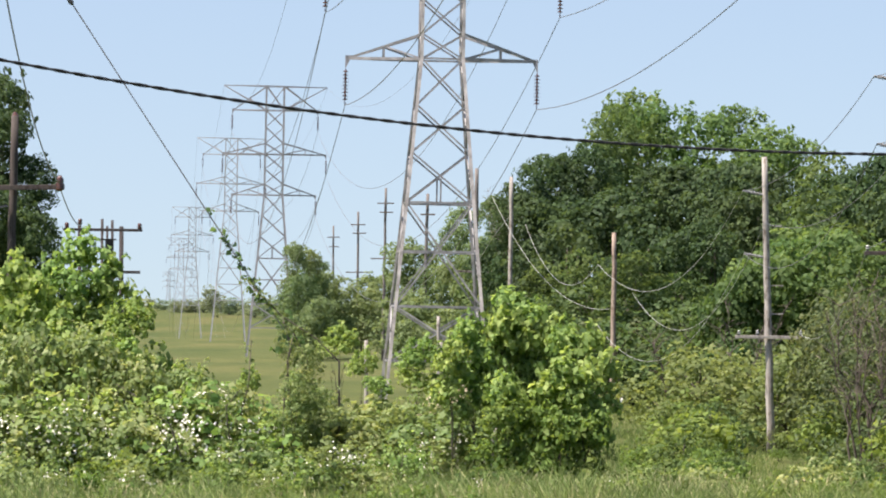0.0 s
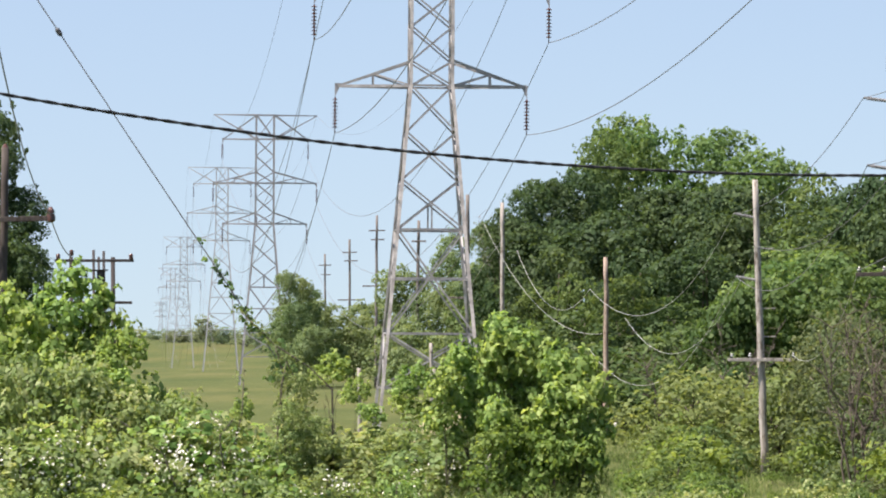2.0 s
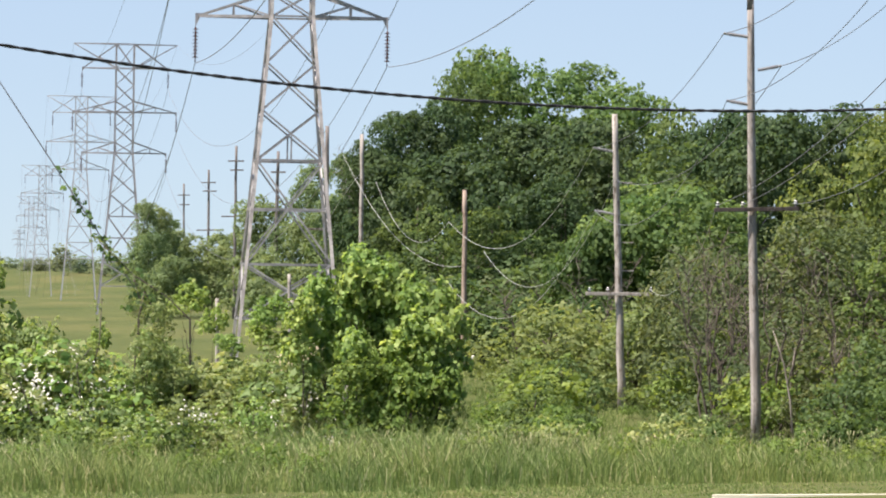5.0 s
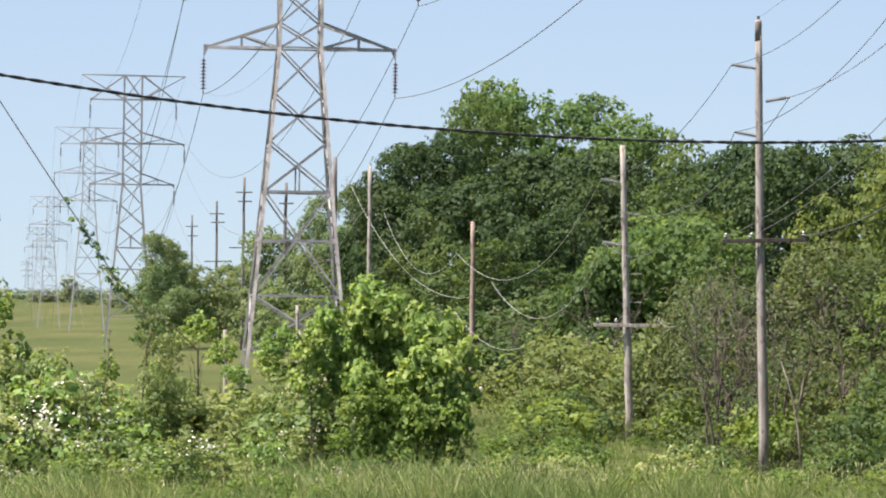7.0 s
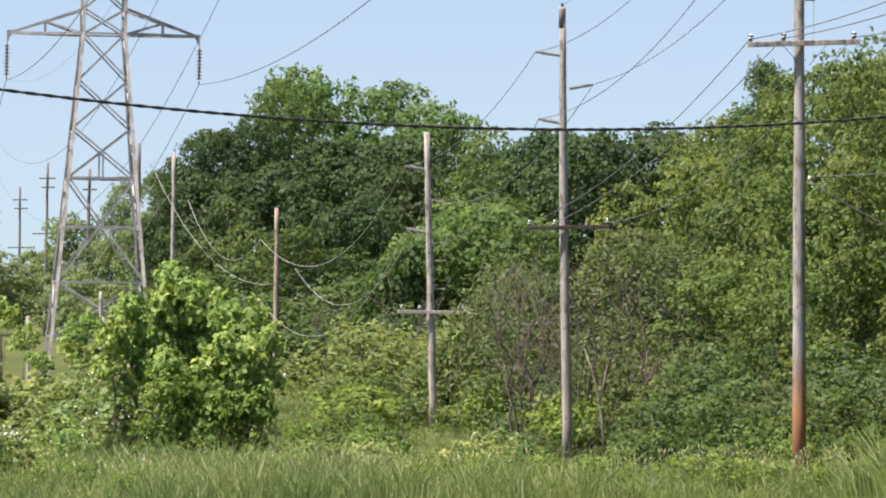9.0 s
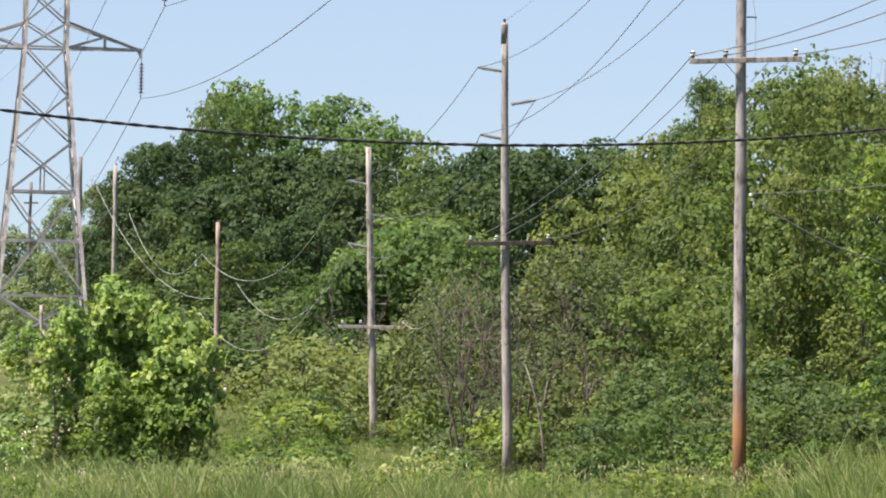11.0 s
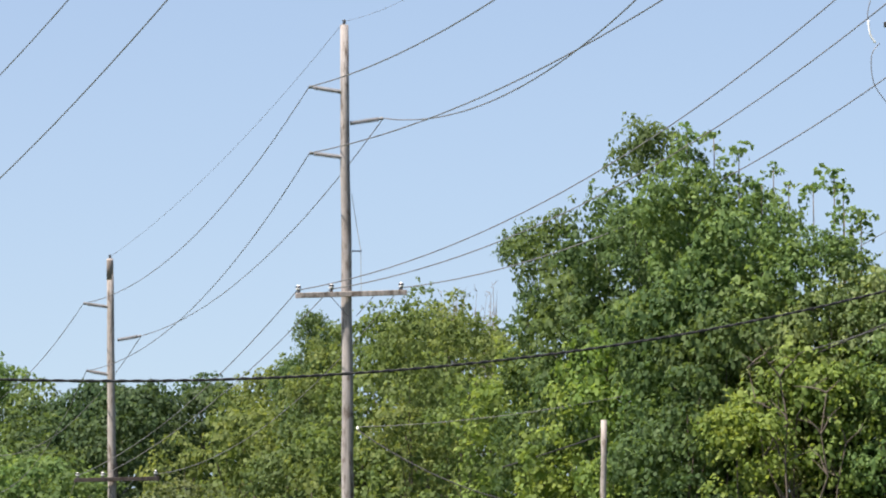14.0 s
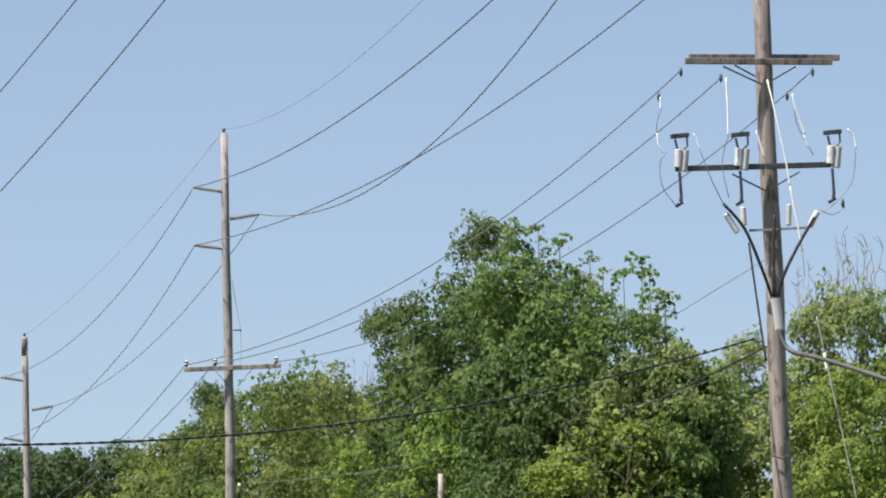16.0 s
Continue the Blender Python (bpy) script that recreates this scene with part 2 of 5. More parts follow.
def child(name, me, parent, label=""):
    ob = new(name, me)
    ob.parent = parent
    if label:
        tagged(ob, label)
    return ob


def part(name, bm, mat, parent, label="", smooth=False):
    me = bpy.data.meshes.new(name)
    bm.to_mesh(me)
    bm.free()
    me.materials.append(mat)
    if smooth:
        me.polygons.foreach_set("use_smooth", [True] * len(me.polygons))
    return child(name, me, parent, label)


def tube_into(bm, pts, radii, sides=8, caps=True):
    """A tapered tube along points, into bm."""
    pts = [Vector(p) for p in pts]
    if isinstance(radii, (int, float)):
        radii = [radii] * len(pts)
    rings = []
    for i, p in enumerate(pts):
        d = (pts[min(i + 1, len(pts) - 1)] - pts[max(i - 1, 0)]).normalized()
        ref = Vector((1, 0, 0)) if abs(d.x) < 0.8 else Vector((0, 0, 1))
        a = d.cross(ref).normalized()
        b = d.cross(a)
        rings.append([bm.verts.new(p + (a * math.cos(k * 2 * math.pi / sides) + b * math.sin(k * 2 * math.pi / sides)) * radii[i]) for k in range(sides)])
    for r0, r1 in zip(rings, rings[1:]):
        for k in range(sides):
            bm.faces.new((r0[k], r0[(k + 1) % sides], r1[(k + 1) % sides], r1[k]))
    if caps:
        bm.faces.new(rings[0][::-1])
        bm.faces.new(rings[-1])
    return bm


def tube(pts, radii, sides=8):
    return tube_into(bmesh.new(), pts, radii, sides)


def lathe(profile, at, sides=12, axis=None):
    """A turned body from (radius, height) pairs, standing at a place, along an axis."""
    bm = bmesh.new()
    m = Matrix.Translation(at)
    if axis is not None:
        m = m @ Vector(axis).to_track_quat("Z", "Y").to_matrix().to_4x4()
    rings = [[bm.verts.new(m @ Vector((max(r, 0.001) * math.cos(k * 2 * math.pi / sides), max(r, 0.001) * math.sin(k * 2 * math.pi / sides), h))) for k in range(sides)] for r, h in profile]
    for r0, r1 in zip(rings, rings[1:]):
        for k in range(sides):
            bm.faces.new((r0[k], r0[(k + 1) % sides], r1[(k + 1) % sides], r1[k]))
    bm.faces.new(rings[0][::-1])
    bm.faces.new(rings[-1])
    return bm


def beam_into(bm, a, b, w, h):
    """A straight bar of rectangular section from a to b."""
    a, b = Vector(a), Vector(b)
    d = (b - a).normalized()
    ref = Vector((0, 0, 1)) if abs(d.z) < 0.9 else Vector((0, 1, 0))
    s = d.cross(ref).normalized() * (w / 2)
    u = s.cross(d).normalized() * (h / 2)
    v = [bm.verts.new(p + q) for p in (a, b) for q in (-s - u, s - u, s + u, -s + u)]
    for f in ((0, 1, 2, 3), (7, 6, 5, 4), (0, 4, 5, 1), (1, 5, 6, 2), (2, 6, 7, 3), (3, 7, 4, 0)):
        bm.faces.new([v[k] for k in f])
    return bm


def beam(a, b, w, h, bevel=0.0):
    bm = beam_into(bmesh.new(), a, b, w, h)
    if bevel:
        bmesh.ops.bevel(bm, geom=bm.edges[:], offset=bevel, segments=1, affect="EDGES")
    return bm


def angle_into(bm, *run, t=0.02):
    """An L-section steel bar through points, the last argument its flange's width."""
    pts, w = [Vector(p) for p in run[:-1]], run[-1]
    d = (pts[-1] - pts[0]).normalized()
    ref = Vector((0, 1, 0)) if abs(d.y) < 0.9 else Vector((1, 0, 0))
    s = d.cross(ref).normalized()
    u = s.cross(d).normalized()
    o = w * 0.35
    sect = [(-o, -o), (w - o, -o), (w - o, t - o), (t - o, t - o), (t - o, w - o), (-o, w - o)]
    rings = [[bm.verts.new(p + s * a + u * b) for a, b in sect] for p in pts]
    for r0, r1 in zip(rings, rings[1:]):
        for k in range(6):
            bm.faces.new((r0[k], r0[(k + 1) % 6], r1[(k + 1) % 6], r1[k]))
    bm.faces.new(rings[0][::-1])
    bm.faces.new(rings[-1])
    return bm


def angle(*run):
    return angle_into(bmesh.new(), *run)


def empty(name, at, label, category, group=""):
    ob = new(name)
    ob.location = at
    ob.empty_display_size = 0.2
    return tagged(ob, label, category, group)


def sag_points(a, b, sag, n=28, ext=1.0):
    a, b = Vector(a), Vector(b)
    return [a.lerp(b, u) + Vector((0, 0, -4 * sag * u * (1 - u))) for u in (ext * k / n for k in range(n + 1))]


def wire(name, a, b, sag, r, mat, label, ext=1.0, category="cable", group="", n=28):
    ob = new(name, None)
    me = bpy.data.meshes.new(name)
    bm = tube(sag_points(a, b, sag, n, ext), r, 5)
    bm.to_mesh(me)
    bm.free()
    me.materials.append(mat)
    bpy.data.objects.remove(ob)
    return tagged(new(name, me), label, category, group)


# ---- foliage ----
def unit(v):
    return v / np.maximum(np.linalg.norm(v, axis=-1, keepdims=True), 1e-6)


def leaf_quads(pos, nrm, size, rng, slim=0.42, droop=0.25):
    """Folded, pointed leaf blades at positions, facing their normals."""
    n = len(pos)
    nrm = unit(nrm)
    t = unit(np.cross(nrm, rng.normal(size=(n, 3))))
    s = np.cross(nrm, t)
    size = size * rng.uniform(0.6, 1.35, (n, 1))
    mid = pos + t * size * 0.45
    fold = nrm * size * 0.10
    tip = pos + t * size - nrm * size * droop * rng.uniform(0.0, 1.0, (n, 1))
    return np.stack([pos, mid + s * size * slim + fold, tip, mid - s * size * slim + fold], 1)


def puff_leaves(c, out, r, n, leaf, rng, up=0.6, slim=0.42, flat=0.68, young=0.0):
    """n leaves round every tuft centre, as a loose dome over it. Gives the blades and the shade of each one's tuft (young: lighter)."""
    k = len(c)
    o = np.repeat(out, n, 0)
    u = unit(rng.normal(size=(k * n, 3)) * 0.85 + o * 0.55 + np.array([0, 0, up]))
    rad = np.repeat(np.broadcast_to(r, (k,)), n)[:, None]
    pos = np.repeat(c, n, 0) + u * rad * (0.62 + 0.45 * rng.random((k * n, 1))) * np.array([1.2, 1.2, flat])
    nrm = u * 0.9 + np.array([0, 0, 0.08]) + rng.normal(size=(k * n, 3)) * 0.28
    shade = np.clip(np.repeat(rng.random(k), n) * (1 - young) + young, 0, 1)
    return leaf_quads(pos, nrm, leaf, rng, slim), shade


def crown_quads(rng, rx, rz, puff, leaves, leaf, lobes=9, fill=1.0, slim=0.42, top=0.75, low=-0.75, sprigs=0.28, big=1.0):
    """A whole crown about its own middle: lobes of puffs of leaves, with an uneven outline."""
    cs, outs = [], []
    for i in range(lobes):
        a = i * 2.4 + rng.uniform(-0.4, 0.4)
        h = rng.uniform(low, top) if i else top
        q = math.sqrt(max(0.0, 1 - h * h)) * rng.uniform(0.45, 0.72) if i else 0.08
        lc = np.array([math.cos(a) * q * rx, math.sin(a) * q * rx, h * rz * 0.72])
        lr = rng.uniform(0.40, 0.58) * rx * big
        lz = lr * min(1.15, max(0.75, rz / rx * 0.8))
        k = max(8, int(fill * 4.2 * (lr / puff) ** 2))
        d = unit(rng.normal(size=(k, 3)) + np.array([0, 0, 0.25]) + lc / rx * 0.5)
        p = lc + d * np.array([lr, lr, lz]) * rng.uniform(0.72, 1.12, (k, 1))
        cs.append(p)
        outs.append(d)
    c, o = np.concatenate(cs), np.concatenate(outs)
    body, shade = puff_leaves(c, o, puff * rng.uniform(0.7, 1.3, len(c)), leaves, leaf, rng, slim=slim)
    far = np.linalg.norm(c / np.array([rx, rx, rz]), axis=1)
    pick = rng.permutation(np.where(far > np.quantile(far, 0.55))[0])[: max(6, int(len(c) * sprigs))]
    tip = c[pick] + unit(o[pick] + np.array([0, 0, 0.7])) * puff * rng.uniform(0.9, 1.7, (len(pick), 1))
    shoots, fresh = puff_leaves(tip, o[pick], puff * rng.uniform(0.28, 0.5, len(pick)), max(6, leaves // 3), leaf, rng, slim=slim, young=0.5)
    return np.concatenate([body, shoots]), np.concatenate([shade, fresh])


def limb_points(a, b, rng, bend=0.12, n=6):
    a, b = Vector(a), Vector(b)
    l = (b - a).length
    pts = []
    for k in range(n + 1):
        u = k / n
        w = math.sin(u * math.pi) * bend * l
        pts.append(a.lerp(b, u) + Vector((rng.uniform(-1, 1) * w * 0.5, rng.uniform(-1, 1) * w * 0.5, w * 0.4)))
    return pts


def trunk_mesh(name, rng, height, r, spread, limbs=9, mat=None, split=0.35):
    """A tapered trunk with its limbs, foot at the origin."""
    bm = bmesh.new()
    lean = Vector((rng.uniform(-0.04, 0.04) * height, rng.uniform(-0.04, 0.04) * height, height))
    main = limb_points((0, 0, -0.3), lean, rng, 0.05, 8)
    tube_into(bm, main, [r * (1.25 - 1.1 * k / 8) for k in range(9)], 7 if limbs > 5 else 5)
    for i in range(limbs):
        u = rng.uniform(split, 0.85)
        a = main[int(u * 8)]
        ang = i * 2.4 + rng.uniform(-0.5, 0.5)
        q = spread * rng.uniform(0.5, 0.95) * (1.15 - 0.5 * u)
        tip = Vector((math.cos(ang) * q, math.sin(ang) * q, min(height * 1.05, a.z + rng.uniform(0.15, 0.4) * height)))
        r0 = r * (1.0 - u) * 0.75 + 0.012
        pts = limb_points(a, tip, rng, 0.14, 5)
        tube_into(bm, pts, [r0 * (1 - 0.85 * k / 5) for k in range(6)], 4 if limbs > 5 else 3, limbs > 5)
        for _ in range(2 if limbs > 5 else 0):
            b0 = pts[rng.integers(2, 5)]
            t2 = b0 + Vector((rng.uniform(-1, 1), rng.uniform(-1, 1), rng.uniform(0.1, 1))) * q * 0.4
            tube_into(bm, limb_points(b0, t2, rng, 0.15, 3), [r0 * 0.45 * (1 - 0.25 * k) for k in range(4)], 3)
    me = bpy.data.meshes.new(name)
    bm.to_mesh(me)
    bm.free()
    me.materials.append(mat or BARK)
    me.polygons.foreach_set("use_smooth", [True] * len(me.polygons))
    return me


KINDS = {}


def tree_kind(key, variants, leafmat, puff, leaves, leaf, rz=1.0, lobes=9, fill=1.0, slim=0.42, seed=1, limbs=9, bark=None, sprigs=0.22, big=1.0):
    """Some crowns of unit radius and their trunks, which the trees of one kind share. puff and leaf are sizes in a crown of radius 1."""
    KINDS[key] = []
    for v in range(variants):
        rng = np.random.default_rng(seed * 100 + v)
        q, shade = crown_quads(rng, 1.0, rz, puff, leaves, leaf, lobes, fill, slim, sprigs=sprigs, big=big)
        KINDS[key].append((quads_mesh("crown", q, leafmat, shade), trunk_mesh("trunk", rng, 2.0 * rz, 0.045, 0.8, limbs, bark), rz))


def tree(key, x, y, top, r, label, category="tree", group="", name="tree", clear=0.10, seed=0):
    """A tree of a kind: its foot on the ground at x, y, its crown's top at that height and its crown's radius r.
    clear: the share of its height that stays free of leaves."""
    rng = np.random.default_rng(int(abs(x * 71 + y * 37 + seed * 13)) + 5)
    variants = KINDS[key]
    z0 = gz(x, y)
    high = top - z0
    rz = variants[0][2]
    ob = empty(name, (x, y, z0), label, category, group)
    leafy = high * (1 - clear)
    tiers = max(1, math.ceil(leafy / (2.15 * rz * r * 1.15) - 0.25))
    tall = leafy / (tiers * 0.8 + 0.2)
    sq = min(1.35, max(0.5, tall / (2.1 * rz * r)))
    for k in range(tiers):
        crown = variants[rng.integers(len(variants))][0]
        c = child("crown", crown, ob)
        wide = r * (1.0 + 0.06 * k)
        c.location = (rng.uniform(-0.12, 0.12) * r * k, rng.uniform(-0.12, 0.12) * r * k, high - tall * 0.5 - k * tall * 0.8)
        c.rotation_euler = (0, 0, rng.uniform(0, 6.28))
        c.scale = (wide, wide, r * sq)
    t = child("trunk", variants[rng.integers(len(variants))][1], ob)
    t.rotation_euler = (0, 0, rng.uniform(0, 6.28))
    t.scale = (r, r, max(0.4, high * 0.86) / (2.0 * rz))
    return ob


tree_kind("oak", 4, LEAF_OAK, 0.20, 17, 0.092, 1.0, 8, 1.15, seed=1, limbs=6, sprigs=0.05, big=1.0)
tree_kind("fresh", 4, LEAF_FRESH, 0.23, 15, 0.108, 1.0, 8, 0.95, seed=2, limbs=6, sprigs=0.1, big=0.92)
tree_kind("bright", 3, LEAF_ROAD, 0.23, 15, 0.108, 1.0, 8, 0.95, seed=27, limbs=6, sprigs=0.12, big=0.92)
tree_kind("deep", 4, LEAF_DEEP, 0.22, 14, 0.106, 1.1, 8, 0.95, seed=3, limbs=6, sprigs=0.12, big=0.92)
tree_kind("sparse", 4, LEAF_DRY, 0.17, 8, 0.078, 1.15, 11, 0.75, seed=4, limbs=16, bark=TWIG)
tree_kind("yellow", 4, LEAF_YELLOW, 0.21, 13, 0.096, 0.95, 8, 0.85, seed=5, limbs=8, sprigs=0.2, big=0.92)
tree_kind("far", 3, LEAF_FAR_HAZED, 0.26, 24, 0.105, 1.0, 9, 0.9, seed=6, limbs=4, sprigs=0.08, big=1.1)
tree_kind("rise", 2, LEAF_RISE_HAZED, 0.30, 14, 0.16, 1.0, 8, 0.9, seed=16, limbs=4)
tree_kind("shrub", 4, LEAF_DEEP, 0.27, 15, 0.108, 0.85, 7, 0.8, seed=7, limbs=4)
tree_kind("bright_shrub", 4, LEAF_FRESH, 0.27, 15, 0.112, 0.85, 7, 0.8, seed=8, limbs=4)
tree_kind("light_shrub", 4, LEAF_MAPLE, 0.28, 15, 0.105, 0.85, 8, 0.8, 0.45, seed=15, limbs=5)
tree_kind("yellow_shrub", 3, LEAF_YELLOW, 0.25, 15, 0.10, 0.85, 7, 0.8, seed=9, limbs=4)
tree_kind("dry_shrub", 3, LEAF_DRY, 0.22, 10, 0.09, 0.9, 8, 0.8, seed=10, limbs=10)
tree_kind("roadside", 4, LEAF_ROAD, 0.24, 17, 0.108, 1.0, 8, 0.9, 0.45, seed=21, limbs=6, sprigs=0.3, big=0.95)
tree_kind("roadside_dark", 4, LEAF_DEEP, 0.23, 17, 0.108, 1.0, 8, 0.9, 0.42, seed=22, limbs=6, sprigs=0.3, big=0.95)
tree_kind("roadside_light", 3, LEAF_LIME, 0.25, 17, 0.105, 1.0, 8, 0.85, 0.45, seed=23, limbs=6, sprigs=0.3)
tree_kind("roadside_pale", 3, LEAF_PALE, 0.24, 16, 0.108, 1.0, 8, 0.85, 0.45, seed=26, limbs=8, sprigs=0.4)
tree_kind("roadside_olive", 3, LEAF_OLIVE, 0.21, 15, 0.098, 1.1, 10, 0.85, 0.42, seed=25, limbs=10, bark=TWIG)
tree_kind("rose", 4, LEAF_ROSE, 0.26, 15, 0.13, 0.85, 8, 0.8, 0.4, seed=24, limbs=8)
tree_kind("olive_shrub", 3, LEAF_OLIVE, 0.22, 10, 0.10, 0.85, 8, 0.8, 0.36, seed=34, limbs=9, sprigs=0.5)
tree_kind("weed", 3, LEAF_LIME, 0.34, 10, 0.2, 0.9, 5, 0.7, 0.3, seed=14, limbs=3)
tree_kind("maple", 4, LEAF_MAPLE, 0.32, 13, 0.29, 1.15, 6, 0.75, 0.40, seed=11, sprigs=0.5)
tree_kind("bramble", 4, LEAF_ROSE, 0.34, 14, 0.16, 0.8, 6, 0.8, 0.45, seed=31, limbs=5)
tree_kind("low_green", 4, LEAF_FRESH, 0.36, 13, 0.19, 0.8, 6, 0.8, 0.45, seed=32, limbs=5)
tree_kind("low_yellow", 4, LEAF_LIME, 0.34, 14, 0.17, 0.8, 6, 0.8, 0.45, seed=33, limbs=5)
tree_kind("sapling", 3, LEAF_MAPLE, 0.28, 17, 0.20, 1.1, 6, 0.62, 0.46, seed=12, big=0.95)

# ---- land ----
xs = np.concatenate([np.linspace(-2600, -80, 30), np.linspace(-70, 90, 81), np.linspace(100, 2600, 30)])
ys = np.concatenate([np.linspace(-400, 20, 12), np.linspace(24, 260, 119), np.geomspace(270, 4600, 60)])
gx, gy = np.meshgrid(xs, ys)
gv = np.stack([gx, gy, ground_z(gx, gy)], -1).reshape(-1, 3)
w = len(xs)
gf = [(j * w + i, j * w + i + 1, (j + 1) * w + i + 1, (j + 1) * w + i) for j in range(len(ys) - 1) for i in range(w - 1)]
tagged(new("ground", mesh_from("ground", gv, gf, MEADOW, True)), "uneven green and straw-coloured meadow land", "ground", kind="structure")


def grass_strip(name, x0, x1, y0, y1, count, tall, label, seed):
    """Single bent blades in tufts."""
    rng = np.random.default_rng(seed)
    tufts = count // 9
    tx, ty = rng.uniform(x0, x1, tufts), rng.uniform(y0, y1, tufts)
    keep = np.repeat(np.arange(tufts), 9)
    ox, oy = rng.normal(0, 0.12, len(keep)), rng.normal(0, 0.12, len(keep))
    x, y = tx[keep] + ox, ty[keep] + oy
    z = ground_z(x, y)
    wave = 0.72 + 0.32 * np.sin(x * 0.7 + 1.3 * np.sin(y * 0.4)) * np.cos(x * 0.23) + 0.2 * np.sin(x * 2.3 + y * 1.7) * np.sin(y * 1.9 - x) + rng.normal(0, 0.26, tufts)[keep]
    h = tall * rng.uniform(0.5, 1.15, len(x)) * wave * (1 - 0.4 * smoothstep(4, 13, x) * (tall < 1))
    a = np.arctan2(oy, ox) + rng.normal(0, 0.7, len(x))
    lean = rng.uniform(0.08, 0.8, len(x)) * h
    wd = rng.uniform(0.006, 0.014, len(x))
    base = np.stack([x, y, z - 0.03], -1)
    side = np.stack([np.ones_like(a), np.sin(a) * 0.5, np.zeros_like(a)], -1) * wd[:, None]
    dirn = np.stack([np.cos(a), np.sin(a), np.zeros_like(a)], -1)
    m = base + dirn * (lean * 0.35)[:, None] + np.array([0, 0, 0.6]) * h[:, None]
    t = base + dirn * lean[:, None] + np.array([0, 0, 1.0]) * h[:, None]
    q = np.concatenate([np.stack([base - side, base + side, m + side * 0.8, m - side * 0.8], 1), np.stack([m - side * 0.8, m + side * 0.8, t + side * 0.15, t - side * 0.15], 1)])
    return tagged(new(name, quads_mesh(name, q, GRASS)), label, "grass", kind="stuff")


grass_strip("tall_grass", -14, 30, 105.0, 114.5, 98000, 0.84, "tall uncut green grass going to straw-coloured seed", 3)
def seed_stems(name, x0, x1, y0, y1, count, tall, label, seed):
    """Thin straw stems, each with a loose seed head."""
    rng = np.random.default_rng(seed)
    x, y = rng.uniform(x0, x1, count), rng.uniform(y0, y1, count)
    thick = np.sin(x * 0.55 + 0.8 * np.sin(y * 0.5)) + 0.6 * np.sin(x * 1.7 + y) + rng.normal(0, 0.6, count)
    x, y = x[thick > -0.2], y[thick > -0.2]
    n = len(x)
    h = tall * rng.uniform(0.7, 1.2, n)
    a = rng.uniform(0, 6.28, n)
    base = np.stack([x, y, ground_z(x, y) - 0.02], -1)
    top = base + np.stack([np.cos(a) * 0.2 * h, np.sin(a) * 0.2 * h, h], -1)
    tip = top + np.stack([np.cos(a) * 0.08, np.sin(a) * 0.08, rng.uniform(0.06, 0.16, n)], -1)
    side = np.stack([np.ones(n), np.zeros(n), np.zeros(n)], -1)
    head = top * 0.5 + tip * 0.5
    q = np.concatenate([np.stack([base - side * 0.004, base + side * 0.004, top + side * 0.003, top - side * 0.003], 1), np.stack([top, head + side * 0.012, tip, head - side * 0.012], 1)])
    return tagged(new(name, quads_mesh(name, q, STRAW)), label, "grass", kind="stuff")


seed_stems("seeding_grass", -14, 30, 106.0, 114.2, 4200, 0.78, "straw-coloured seed heads over the tall grass", 8)
grass_strip("brush_grass", 3.6, 15.0, 119.0, 206.0, 20000, 0.55, "rough grass between the bushes", 6)
grass_strip("bank_grass", 15.6, 27, 97.0, 105.0, 18000, 1.1, "pale tall grass going to seed on a low bank", 4)
grass_strip("short_grass", -14, 30, 99.6, 105.2, 20000, 0.16, "short mown green verge grass", 5)

# ---- lattice towers of the transmission line ----
LINE = Vector((-0.0602, 1.0, 0.0)).normalized()
ARMS = ((14.9, 3.94, 1.05), (18.8, 4.85, 1.05), (23.0, 4.0, 0.0))      # height over the foot datum, half length, depth of the bracing
PEAK = 25.3


def body_half(h):
    """Half the tower's width at a height."""
    pts = ((0, 2.22), (8.85, 1.40), (14.9, 0.87), (23.0, 0.85), (25.3, 0.85))
    for (h0, w0), (h1, w1) in zip(pts, pts[1:]):
        if h <= h1:
            return w0 + (w1 - w0) * (h - h0) / (h1 - h0)
    return pts[-1][1]


def insulator_string(name, parent, top, n=9, pitch=0.146, mat=BROWN_GLAZE, detail=10):
    prof = [(0.012, 0.0)]
    for k in range(n):
        z = -0.06 - k * pitch
        prof += [(0.035, z), (0.05, z - 0.03), (0.127, z - 0.07), (0.12, z - 0.085), (0.03, z - 0.09)]
    prof += [(0.012, -0.06 - n * pitch), (0.03, -0.16 - n * pitch), (0.012, -0.22 - n * pitch)]
    return part(name, lathe(prof[::-1], top, detail), mat, parent, "string of brown porcelain discs")


def tower_frame(x, y):
    side = LINE.cross(Vector((0, 0, 1)))
    m = Matrix(((side.x, LINE.x, 0, x), (side.y, LINE.y, 0, y), (0, 0, 1, 0), (0, 0, 0, 1)))
    return m


